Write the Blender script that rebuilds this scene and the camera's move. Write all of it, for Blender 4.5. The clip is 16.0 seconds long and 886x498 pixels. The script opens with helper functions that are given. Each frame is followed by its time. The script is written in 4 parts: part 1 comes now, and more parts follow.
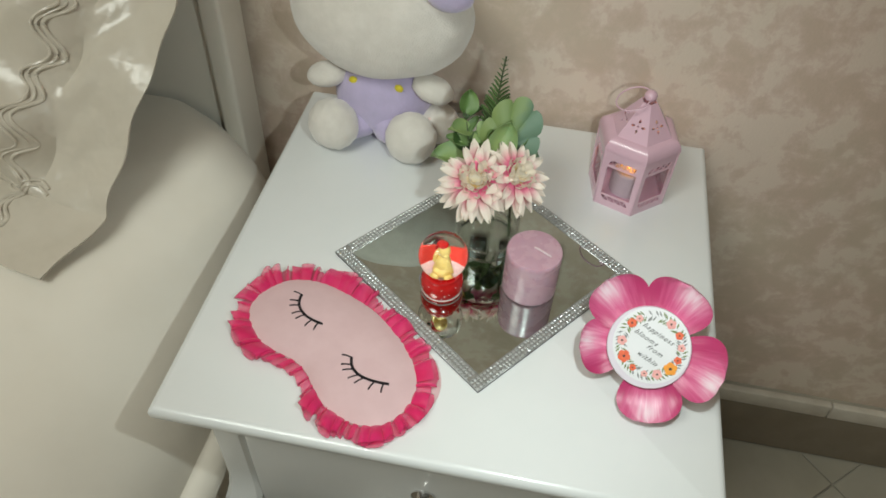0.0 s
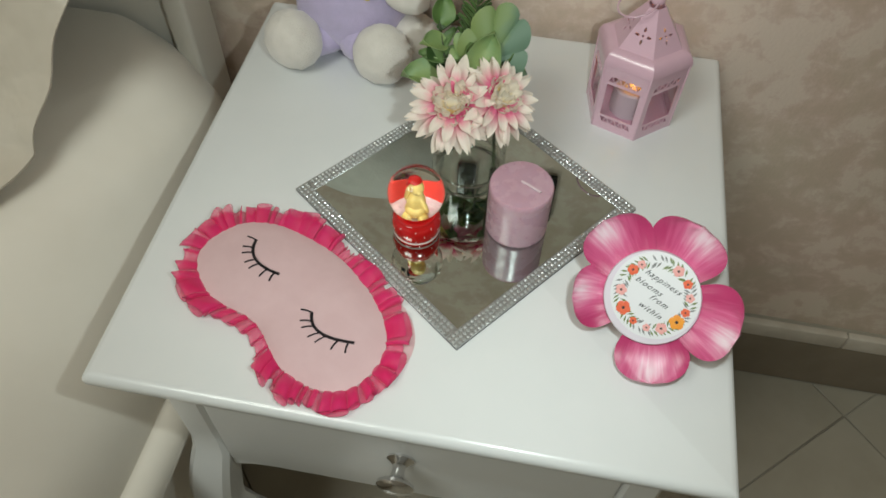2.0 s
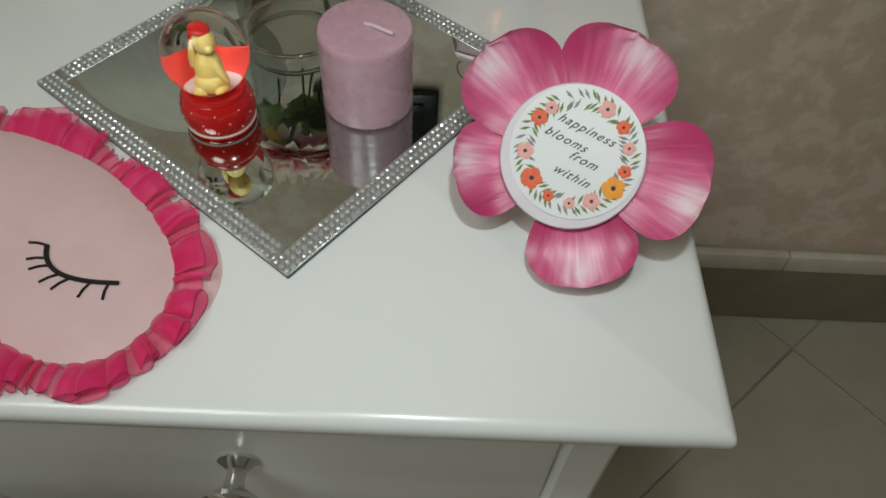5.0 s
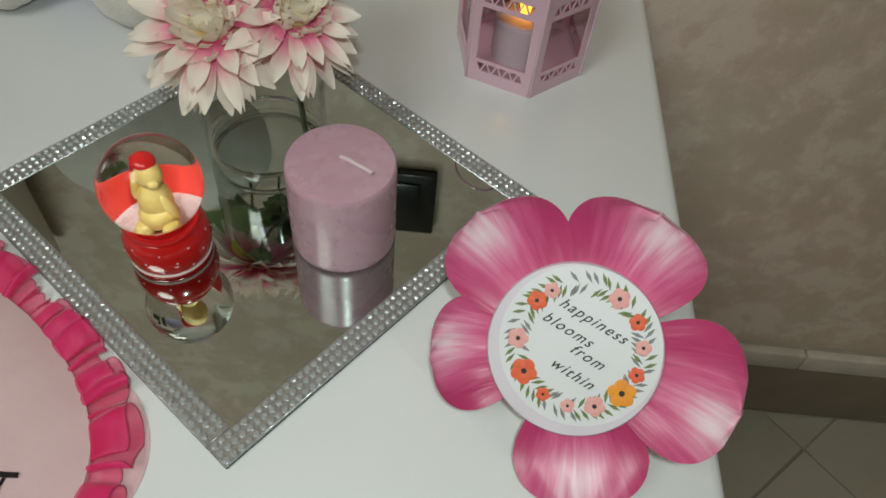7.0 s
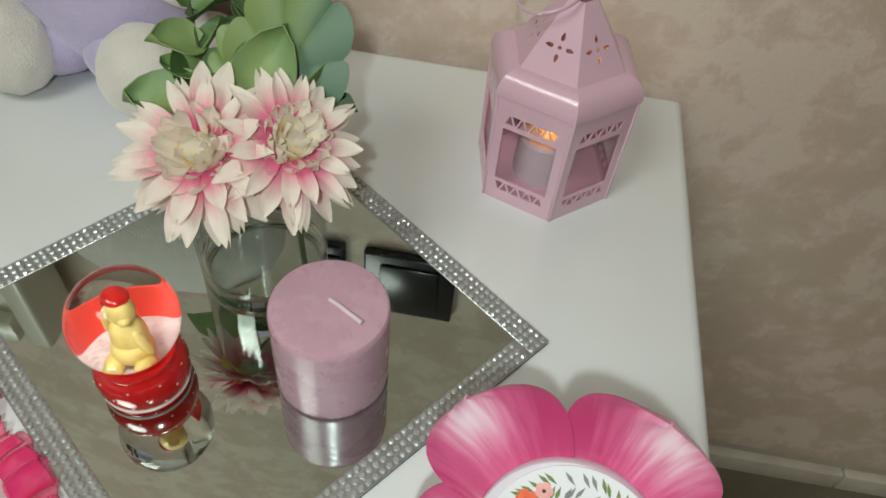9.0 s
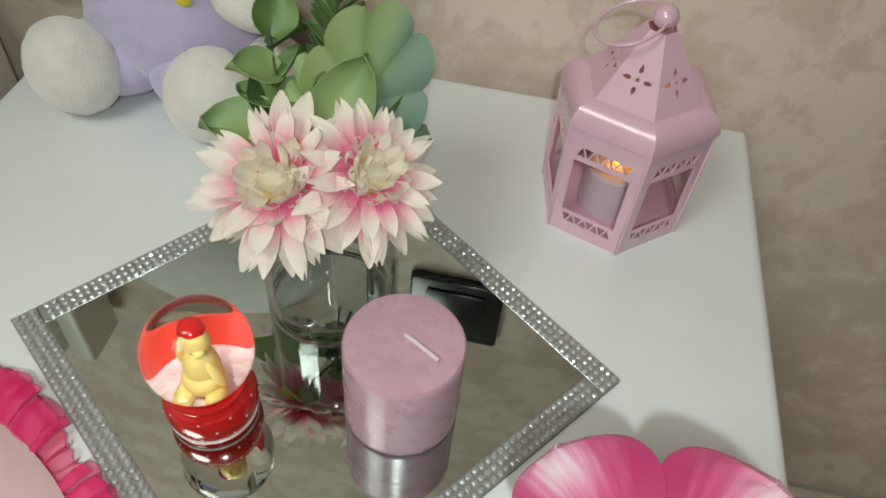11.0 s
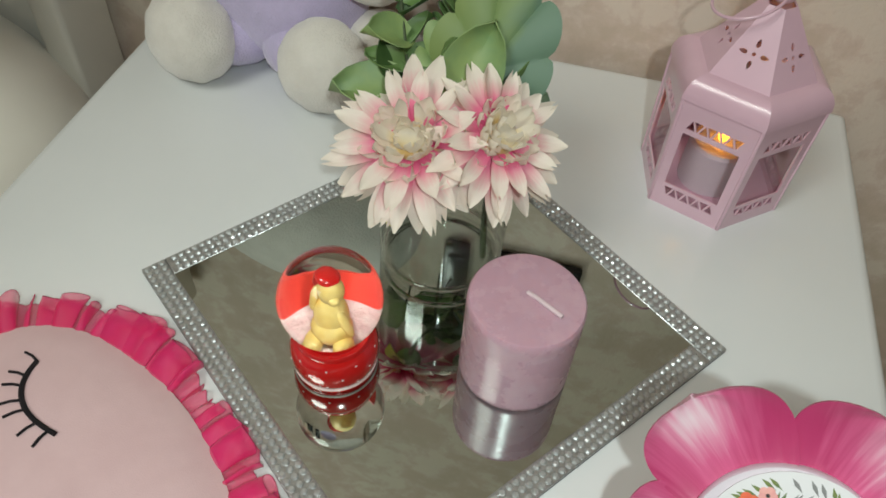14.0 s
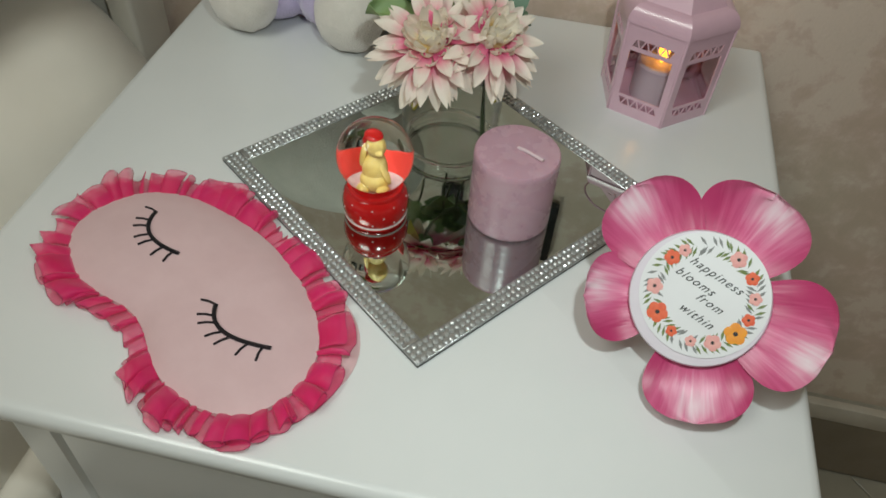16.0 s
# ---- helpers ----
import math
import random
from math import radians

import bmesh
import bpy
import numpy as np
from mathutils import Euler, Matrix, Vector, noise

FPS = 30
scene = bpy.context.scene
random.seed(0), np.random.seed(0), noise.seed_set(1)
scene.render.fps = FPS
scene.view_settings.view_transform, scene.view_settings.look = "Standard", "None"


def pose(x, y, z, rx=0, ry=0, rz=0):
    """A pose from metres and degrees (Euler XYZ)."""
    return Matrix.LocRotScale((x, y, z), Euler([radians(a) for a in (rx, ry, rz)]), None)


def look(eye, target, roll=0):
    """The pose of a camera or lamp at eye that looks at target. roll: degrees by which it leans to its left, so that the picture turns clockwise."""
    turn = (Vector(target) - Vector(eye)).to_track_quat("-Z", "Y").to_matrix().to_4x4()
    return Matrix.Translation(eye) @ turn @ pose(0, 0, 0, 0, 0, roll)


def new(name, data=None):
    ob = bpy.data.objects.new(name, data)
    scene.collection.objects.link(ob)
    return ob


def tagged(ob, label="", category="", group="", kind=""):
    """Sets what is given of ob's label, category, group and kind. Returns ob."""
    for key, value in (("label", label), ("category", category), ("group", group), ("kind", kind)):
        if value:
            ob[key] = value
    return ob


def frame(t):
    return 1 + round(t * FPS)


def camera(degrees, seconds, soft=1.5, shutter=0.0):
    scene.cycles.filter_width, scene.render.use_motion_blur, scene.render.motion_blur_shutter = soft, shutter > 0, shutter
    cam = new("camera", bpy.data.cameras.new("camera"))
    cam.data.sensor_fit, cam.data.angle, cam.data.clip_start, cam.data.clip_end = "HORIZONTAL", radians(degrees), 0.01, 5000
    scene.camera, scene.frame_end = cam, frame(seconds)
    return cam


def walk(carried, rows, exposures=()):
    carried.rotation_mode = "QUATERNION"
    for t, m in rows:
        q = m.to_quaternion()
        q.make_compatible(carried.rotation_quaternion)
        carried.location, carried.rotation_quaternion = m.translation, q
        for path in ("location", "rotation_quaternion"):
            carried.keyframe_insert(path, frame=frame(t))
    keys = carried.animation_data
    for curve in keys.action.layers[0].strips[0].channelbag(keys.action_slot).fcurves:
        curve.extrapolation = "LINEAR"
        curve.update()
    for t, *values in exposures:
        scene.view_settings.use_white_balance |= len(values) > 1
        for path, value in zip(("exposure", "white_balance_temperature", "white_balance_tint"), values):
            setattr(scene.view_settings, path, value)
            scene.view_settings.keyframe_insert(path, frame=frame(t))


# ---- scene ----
cam = camera(60.5, 16.0, soft=1.7)
PATH = [
    (0, (0.051, -0.295, 1.247), (-0.156, 1.038, -0.229), 2.9),
    (0.5, (0.062, -0.267, 1.23), (-0.115, 0.993, -0.313), 2.2),
    (1, (0.074, -0.24, 1.213), (-0.108, 0.958, -0.378), 1.5),
    (1.5, (0.068, -0.224, 1.2), (-0.141, 0.94, -0.413), 0.8),
    (2, (0.065, -0.214, 1.188), (-0.121, 0.95, -0.428), 1.7),
    (2.5, (0.066, -0.192, 1.098), (-0.042, 0.95, -0.54), 2.7),
    (3, (0.07, -0.169, 1.019), (0.011, 0.964, -0.628), 2.7),
    (3.5, (0.082, -0.155, 0.99), (0.073, 1.024, -0.625), 3.7),
    (5.8, (0.105, -0.127, 0.976), (0.178, 1.088, -0.611), 5.5),
    (6, (0.104, -0.118, 0.977), (0.193, 1.115, -0.595), 6.3),
    (6.5, (0.109, -0.085, 0.971), (0.184, 1.154, -0.597), 6.6),
    (7, (0.111, -0.045, 0.972), (0.136, 1.193, -0.598), 6.6),
    (7.5, (0.118, -0.025, 0.977), (0.104, 1.229, -0.582), 6.8),
    (8, (0.123, -0.008, 0.98), (0.071, 1.268, -0.559), 6.7),
    (8.5, (0.123, 0.01, 0.982), (0.049, 1.303, -0.542), 6.7),
    (11, (0.096, 0.025, 0.981), (-0.055, 1.348, -0.512), 6.0),
    (11.5, (0.083, 0.023, 0.98), (-0.112, 1.338, -0.514), 5.3),
    (12, (0.072, 0.021, 0.978), (-0.146, 1.334, -0.515), 5.2),
    (12.5, (0.062, 0.018, 0.976), (-0.179, 1.32, -0.522), 4.9),
    (13, (0.059, 0.013, 0.974), (-0.188, 1.308, -0.53), 4.7),
    (13.5, (0.06, 0.009, 0.972), (-0.187, 1.297, -0.538), 4.7),
    (14, (0.063, -0.003, 0.977), (-0.185, 1.288, -0.53), 4.6),
    (14.5, (0.069, -0.033, 0.987), (-0.181, 1.277, -0.504), 4.3),
    (15, (0.071, -0.085, 0.997), (-0.147, 1.251, -0.476), 4.5),
    (15.5, (0.079, -0.128, 1.006), (-0.143, 1.223, -0.452), 4.7),
    (16, (0.078, -0.161, 1.008), (-0.132, 1.19, -0.452), 4.6),
]
walk(cam, [(t, look(eye, target, roll)) for t, eye, target, roll in PATH],
     exposures=[(0.0, 0.12), (1.5, 0.02), (2.6, -0.10), (3.2, -0.20), (6.0, -0.36), (7.2, -0.30), (8.5, -0.02), (11.0, 0.11), (14.0, 0.0), (15.0, -0.12), (16.0, -0.25)])

# ---- light ----
world = bpy.data.worlds.new("room_world")
scene.world = world
world.use_nodes = True
world.node_tree.nodes["Background"].inputs[0].default_value = (0.95, 1.0, 0.95, 1)
world.node_tree.nodes["Background"].inputs[1].default_value = 0.10


def area_lamp(name, eye, target, size, watts, colour):
    d = bpy.data.lights.new(name, "AREA")
    d.shape, d.size, d.energy, d.color = "DISK", size, watts, colour
    ob = new(name, d)
    ob.matrix_world = look(eye, target)
    return ob


# the room's ceiling lamp, over the foot of the bed, and the torch beside the lens
area_lamp("ceiling_lamp", (-0.75, -0.95, 2.55), (-0.5, -0.3, 0.6), 0.9, 20.0, (0.94, 1.0, 0.92))
torch = new("phone_torch", bpy.data.lights.new("phone_torch", "SPOT"))
torch.data.energy, torch.data.color, torch.data.shadow_soft_size = 5.05, (0.88, 1.0, 0.97), 0.010
torch.data.spot_size, torch.data.spot_blend = radians(100), 1.0
torch.matrix_world = look((0.114, -0.098, 1.10), (0.05, 0.23, 0.65))


# ---- materials ----
def shader(name):
    m = bpy.data.materials.new(name)
    m.use_nodes = True
    nt = m.node_tree
    return m, nt, nt.nodes["Principled BSDF"]


def node(nt, kind, **kw):
    n = nt.nodes.new(kind)
    for k, v in kw.items():
        if k in n.inputs:
            n.inputs[k].default_value = v
    return n


def ramp(nt, fac, stops):
    r = nt.nodes.new("ShaderNodeValToRGB")
    els = r.color_ramp.elements
    while len(els) < len(stops):
        els.new(0.5)
    for e, (p, c) in zip(els, stops):
        e.position, e.color = p, (*c, 1)
    nt.links.new(fac, r.inputs[0])
    return r.outputs[0]


def bump(nt, bsdf, height, strength=0.2, distance=0.001):
    b = node(nt, "ShaderNodeBump", Strength=strength, Distance=distance)
    nt.links.new(height, b.inputs["Height"])
    nt.links.new(b.outputs[0], bsdf.inputs["Normal"])


def surface(name, a, b=None, rough=0.5, metal=0.0, scale=30.0, grain=400.0, relief=0.15, depth=0.0006, coat=0.0, sheen=0.0, sss=0.0, lo=0.35, hi=0.65):
    """A painted, woven or cast surface: two tones mottled at one scale, fine grain at another."""
    m, nt, p = shader(name)
    b = b or tuple(min(1, c * 0.9) for c in a)
    co = nt.nodes.new("ShaderNodeTexCoord")
    n1 = node(nt, "ShaderNodeTexNoise", Scale=scale, Detail=4.0, Roughness=0.6)
    n2 = node(nt, "ShaderNodeTexNoise", Scale=grain, Detail=2.0)
    for n in (n1, n2):
        nt.links.new(co.outputs["Object"], n.inputs["Vector"])
    nt.links.new(ramp(nt, n1.outputs[0], [(lo, a), (hi, b)]), p.inputs["Base Color"])
    p.inputs["Roughness"].default_value, p.inputs["Metallic"].default_value = rough, metal
    p.inputs["Coat Weight"].default_value, p.inputs["Sheen Weight"].default_value = coat, sheen
    p.inputs["Coat Roughness"].default_value = 0.12
    if sss:
        p.inputs["Subsurface Weight"].default_value, p.inputs["Subsurface Scale"].default_value = sss, 0.004
        p.inputs["Subsurface Radius"].default_value = (1.0, 0.6, 0.5)
    bump(nt, p, n2.outputs[0], relief, depth)
    return m


def glass(name, colour=(1, 1, 1), ior=1.45, rough=0.0):
    m, nt, p = shader(name)
    p.inputs["Base Color"].default_value = (*colour, 1)
    p.inputs["Transmission Weight"].default_value, p.inputs["IOR"].default_value, p.inputs["Roughness"].default_value = 1.0, ior, rough
    return m


def thin_glass(name, tint=(0.96, 0.98, 0.97), edge=0.5):
    """Thin clear glass: seen through, with the gloss of its surface."""
    m, nt, p = shader(name)
    nt.nodes.remove(p)
    see = nt.nodes.new("ShaderNodeBsdfTransparent")
    see.inputs[0].default_value = (*tint, 1)
    shine = nt.nodes.new("ShaderNodeBsdfGlossy")
    shine.inputs["Roughness"].default_value = 0.02
    lw = node(nt, "ShaderNodeLayerWeight", Blend=0.5)
    pw = nt.nodes.new("ShaderNodeMath")
    pw.operation = "POWER"
    pw.inputs[1].default_value = 3.5
    sc = nt.nodes.new("ShaderNodeMath")
    sc.operation = "MULTIPLY_ADD"
    sc.inputs[1].default_value, sc.inputs[2].default_value = edge, 0.03
    nt.links.new(lw.outputs["Facing"], pw.inputs[0]), nt.links.new(pw.outputs[0], sc.inputs[0])
    mx = nt.nodes.new("ShaderNodeMixShader")
    nt.links.new(sc.outputs[0], mx.inputs[0])
    nt.links.new(see.outputs[0], mx.inputs[1]), nt.links.new(shine.outputs[0], mx.inputs[2])
    nt.links.new(mx.outputs[0], nt.nodes["Material Output"].inputs[0])
    return m


def wallpaper():
    m, nt, p = shader("wallpaper")
    co = nt.nodes.new("ShaderNodeTexCoord")
    big = node(nt, "ShaderNodeTexNoise", Scale=4.5, Detail=3.0, Roughness=0.55, Distortion=0.6)
    mid = node(nt, "ShaderNodeTexNoise", Scale=21.0, Detail=6.0, Roughness=0.66, Distortion=0.25)
    fine = node(nt, "ShaderNodeTexNoise", Scale=260.0, Detail=3.0)
    for n in (big, mid, fine):
        nt.links.new(co.outputs["Object"], n.inputs["Vector"])
    c1 = ramp(nt, big.outputs[0], [(0.40, (0.68, 0.57, 0.465)), (0.60, (0.74, 0.54, 0.465))])
    c2 = ramp(nt, mid.outputs[0], [(0.41, (0.61, 0.495, 0.39)), (0.47, (0.66, 0.53, 0.43)), (0.52, (0.72, 0.585, 0.50)), (0.57, (0.82, 0.715, 0.61))])
    mix = nt.nodes.new("ShaderNodeMix")
    mix.data_type = "RGBA"
    mix.inputs[0].default_value = 0.6
    nt.links.new(c1, mix.inputs[6]), nt.links.new(c2, mix.inputs[7])
    nt.links.new(mix.outputs[2], p.inputs["Base Color"])
    p.inputs["Roughness"].default_value = 0.7
    add = nt.nodes.new("ShaderNodeMath")
    nt.links.new(mid.outputs[0], add.inputs[0]), nt.links.new(fine.outputs[0], add.inputs[1])
    bump(nt, p, add.outputs[0], 0.25, 0.002)
    return m


def let_through(nt, p, colour, share):
    """Thin stuff: a share of the light comes through from behind."""
    tr = nt.nodes.new("ShaderNodeBsdfTranslucent")
    nt.links.new(colour, tr.inputs[0])
    mx = nt.nodes.new("ShaderNodeMixShader")
    mx.inputs[0].default_value = share
    nt.links.new(p.outputs[0], mx.inputs[1]), nt.links.new(tr.outputs[0], mx.inputs[2])
    nt.links.new(mx.outputs[0], nt.nodes["Material Output"].inputs[0])


def gradient(name, stops, axis="Y", rough=0.55, streak=0.0, streak_scale=(40, 2, 1), sss=0.0, sheen=0.1, through_light=0.22):
    """A petal's colours along its length, with lengthwise streaks."""
    m, nt, p = shader(name)
    co = nt.nodes.new("ShaderNodeTexCoord")
    sep = nt.nodes.new("ShaderNodeSeparateXYZ")
    nt.links.new(co.outputs["Generated"], sep.inputs[0])
    mp = nt.nodes.new("ShaderNodeMapping")
    mp.inputs["Scale"].default_value = streak_scale
    nt.links.new(co.outputs["Generated"], mp.inputs[0])
    n = node(nt, "ShaderNodeTexNoise", Scale=1.0, Detail=3.0)
    nt.links.new(mp.outputs[0], n.inputs["Vector"])
    info = nt.nodes.new("ShaderNodeObjectInfo")
    m1 = nt.nodes.new("ShaderNodeMath")
    m1.operation = "MULTIPLY_ADD"
    m1.inputs[1].default_value = streak
    nt.links.new(n.outputs[0], m1.inputs[0]), nt.links.new(sep.outputs[axis], m1.inputs[2])
    m2 = nt.nodes.new("ShaderNodeMath")
    m2.operation = "MULTIPLY_ADD"
    m2.inputs[1].default_value = 0.22
    nt.links.new(info.outputs["Random"], m2.inputs[0]), nt.links.new(m1.outputs[0], m2.inputs[2])
    m3 = nt.nodes.new("ShaderNodeMath")
    m3.operation = "SUBTRACT"
    m3.inputs[1].default_value = 0.11 + streak * 0.5
    nt.links.new(m2.outputs[0], m3.inputs[0])
    nt.links.new(ramp(nt, m3.outputs[0], stops), p.inputs["Base Color"])
    p.inputs["Roughness"].default_value, p.inputs["Sheen Weight"].default_value = rough, sheen
    p.inputs["Subsurface Weight"].default_value, p.inputs["Subsurface Scale"].default_value = sss, 0.002
    bump(nt, p, n.outputs[0], 0.25, 0.0006)
    colour = p.inputs["Base Color"].links[0].from_socket
    let_through(nt, p, colour, through_light)
    return m


def bloom(name):
    """A printed petal: magenta, paling to a white patch at its outer middle, with veins that fan out from the foot."""
    m, nt, p = shader(name)

    def calc(op, a, b, c=None):
        n = nt.nodes.new("ShaderNodeMath")
        n.operation = op
        for k, v in enumerate((a, b, c)):
            if isinstance(v, (int, float)):
                n.inputs[k].default_value = v
            elif v is not None:
                nt.links.new(v, n.inputs[k])
        return n.outputs[0]
    co = nt.nodes.new("ShaderNodeTexCoord")
    info = nt.nodes.new("ShaderNodeObjectInfo")
    sep = nt.nodes.new("ShaderNodeSeparateXYZ")
    nt.links.new(co.outputs["Generated"], sep.inputs[0])
    gx, gy, rand = calc("SUBTRACT", sep.outputs[0], 0.5), sep.outputs[1], info.outputs["Random"]
    fan = calc("DIVIDE", gx, calc("MULTIPLY_ADD", gy, 0.55, 0.45))
    seed = calc("MULTIPLY", rand, 40.0)

    def veins(across, along, detail):
        v = nt.nodes.new("ShaderNodeCombineXYZ")
        nt.links.new(calc("MULTIPLY", fan, across), v.inputs[0])
        nt.links.new(calc("MULTIPLY", gy, along), v.inputs[1])
        nt.links.new(seed, v.inputs[2])
        n = node(nt, "ShaderNodeTexNoise", Scale=1.0, Detail=detail, Roughness=0.55, Distortion=0.25)
        nt.links.new(v.outputs[0], n.inputs["Vector"])
        return n.outputs[0]
    broad, fine = veins(7.0, 1.1, 2.0), veins(22.0, 1.6, 2.0)
    side = calc("MULTIPLY_ADD", calc("SUBTRACT", rand, 0.5), 0.35, gx)
    away = nt.nodes.new("ShaderNodeCombineXYZ")
    nt.links.new(calc("MULTIPLY", side, 2.1), away.inputs[0])
    nt.links.new(calc("MULTIPLY_ADD", gy, 1.45, -1.16), away.inputs[1])
    ln = nt.nodes.new("ShaderNodeVectorMath")
    ln.operation = "LENGTH"
    nt.links.new(away.outputs[0], ln.inputs[0])
    k = calc("MULTIPLY_ADD", calc("SUBTRACT", broad, 0.5), 0.6, ln.outputs["Value"])
    k = calc("MULTIPLY_ADD", calc("SUBTRACT", fine, 0.5), 0.55, k)
    k = calc("MULTIPLY_ADD", k, 0.84, 0.13)
    col = ramp(nt, k, [(0.0, (0.88, 0.74, 0.79)), (0.20, (0.84, 0.58, 0.67)), (0.42, (0.74, 0.27, 0.41)), (0.66, (0.62, 0.105, 0.245)), (1.0, (0.47, 0.038, 0.14))])
    nt.links.new(col, p.inputs["Base Color"])
    p.inputs["Roughness"].default_value, p.inputs["Sheen Weight"].default_value = 0.40, 0.1
    bump(nt, p, broad, 0.3, 0.0015)
    return m


def organza():
    m, nt, p = shader("pink_organza")
    co = nt.nodes.new("ShaderNodeTexCoord")
    n = node(nt, "ShaderNodeTexNoise", Scale=60.0, Detail=2.0)
    nt.links.new(co.outputs["Object"], n.inputs["Vector"])
    nt.links.new(ramp(nt, n.outputs[0], [(0.35, (0.86, 0.007, 0.14)), (0.65, (0.90, 0.018, 0.19))]), p.inputs["Base Color"])
    p.inputs["Roughness"].default_value, p.inputs["Sheen Weight"].default_value = 0.5, 0.3
    p.inputs["Alpha"].default_value = 0.56
    return m


def candle_wax():
    """Mottled wax: paler cloudy patches, fine turned lines round the side and small pits."""
    m, nt, p = shader("mauve_wax")
    co = nt.nodes.new("ShaderNodeTexCoord")
    cloud = node(nt, "ShaderNodeTexNoise", Scale=45.0, Detail=5.0, Roughness=0.65)
    nt.links.new(co.outputs["Object"], cloud.inputs["Vector"])
    mp = nt.nodes.new("ShaderNodeMapping")
    mp.inputs["Scale"].default_value = (70, 70, 900)
    nt.links.new(co.outputs["Object"], mp.inputs[0])
    lines = node(nt, "ShaderNodeTexNoise", Scale=1.0, Detail=3.0, Roughness=0.6)
    nt.links.new(mp.outputs[0], lines.inputs["Vector"])
    pits = node(nt, "ShaderNodeTexNoise", Scale=420.0, Detail=2.0)
    nt.links.new(co.outputs["Object"], pits.inputs["Vector"])
    nt.links.new(ramp(nt, cloud.outputs[0], [(0.34, (0.52, 0.315, 0.39)), (0.52, (0.54, 0.33, 0.405)), (0.68, (0.58, 0.375, 0.445))]), p.inputs["Base Color"])
    nt.links.new(ramp(nt, cloud.outputs[0], [(0.35, (0.20,) * 3), (0.65, (0.34,) * 3)]), p.inputs["Roughness"])
    p.inputs["Subsurface Weight"].default_value, p.inputs["Subsurface Scale"].default_value = 0.3, 0.004
    p.inputs["Subsurface Radius"].default_value = (1.0, 0.6, 0.5)
    add = nt.nodes.new("ShaderNodeMath")
    add.operation = "MULTIPLY_ADD"
    add.inputs[1].default_value = 0.5
    nt.links.new(pits.outputs[0], add.inputs[0]), nt.links.new(lines.outputs[0], add.inputs[2])
    bump(nt, p, add.outputs[0], 0.2, 0.0007)
    return m


white_lacquer = surface("white_lacquer", (0.80, 0.81, 0.81), (0.77, 0.785, 0.785), 0.28, scale=8, grain=90, relief=0.02, coat=0.35)
plaster = surface("plaster", (0.62, 0.58, 0.52), (0.58, 0.54, 0.48), 0.8, scale=3, grain=120)
ceiling_paint = surface("ceiling_paint", (0.72, 0.68, 0.60), (0.68, 0.64, 0.56), 0.85, scale=2, grain=80)
paper_mat = wallpaper()
tile_mat = surface("floor_tile", (0.47, 0.435, 0.36), (0.41, 0.375, 0.30), 0.22, scale=6, grain=60, relief=0.04, coat=0.2)
grout_mat = surface("grout", (0.40, 0.365, 0.30), rough=0.9)
strip_mat = surface("skirting_strip", (0.66, 0.60, 0.52), (0.58, 0.52, 0.44), 0.5, scale=30, grain=90, relief=0.05)
# beige skirting darkened to brown: the shade below its lip is in the colour
skirting_shade_mat = surface("skirting_tile", (0.27, 0.22, 0.165), (0.22, 0.18, 0.13), 0.35, scale=14, grain=90, relief=0.05)
bed_cloth = surface("cream_bedding", (0.92, 0.865, 0.775), (0.88, 0.82, 0.725), 0.85, scale=7, grain=1500, relief=0.3, depth=0.0004, sheen=0.3)
satin = surface("cream_satin", (0.69, 0.63, 0.54), (0.62, 0.56, 0.47), 0.26, scale=9, grain=34, relief=0.55, depth=0.006, sheen=0.2)
headboard_paint = surface("headboard_paint", (0.84, 0.80, 0.72), (0.80, 0.76, 0.68), 0.35, scale=5, coat=0.2)
chrome = surface("chrome", (0.75, 0.75, 0.75), (0.7, 0.7, 0.7), 0.08, 1.0, relief=0.0)
silver = surface("silver_strip", (0.55, 0.56, 0.56), (0.42, 0.43, 0.43), 0.3, 0.8, scale=300, grain=900, relief=0.3)
stone_mat = surface("rhinestone", (0.60, 0.62, 0.62), (0.46, 0.48, 0.48), 0.33, 0.6, scale=500, relief=0.0, coat=0.6)
mirror_mat = surface("mirror", (0.485, 0.548, 0.515), (0.52, 0.583, 0.548), 0.018, 1.0, relief=0.0)
edge_mat = surface("dark_backing", (0.05, 0.05, 0.05), (0.08, 0.08, 0.08), 0.5)
black_gloss = surface("black_gloss", (0.012, 0.012, 0.013), (0.02, 0.02, 0.02), 0.25, coat=0.2, relief=0.02)
wax = candle_wax()
wick_mat = surface("wick", (0.74, 0.58, 0.62), rough=0.8)
red_gloss = surface("red_glaze", (0.62, 0.008, 0.008), (0.50, 0.006, 0.006), 0.16, scale=40, coat=0.6, relief=0.05)
heart_red = surface("bright_red_panel", (0.85, 0.06, 0.04), (0.80, 0.05, 0.03), 0.4)
dot_mat = surface("white_dot", (0.75, 0.62, 0.60), rough=0.4)
snow_mat = surface("pale_pink_resin", (0.84, 0.70, 0.66), (0.74, 0.52, 0.50), 0.5, scale=260, relief=0.6, depth=0.002)
yellow_mat = surface("yellow_resin", (0.82, 0.62, 0.22), (0.76, 0.52, 0.14), 0.45, scale=160)
leaf_dark = surface("dark_leaf", (0.035, 0.075, 0.02), (0.055, 0.11, 0.03), 0.5, scale=60)
leaf_green = surface("green_leaf", (0.10, 0.185, 0.05), (0.16, 0.25, 0.08), 0.5, scale=50)
leaf_pale = surface("pale_leaf", (0.25, 0.34, 0.12), (0.18, 0.29, 0.13), 0.55, scale=25, lo=0.4, hi=0.6)
leaf_teal = surface("blue_green_leaf", (0.155, 0.26, 0.185), (0.20, 0.30, 0.12), 0.55, scale=16, lo=0.42, hi=0.58)
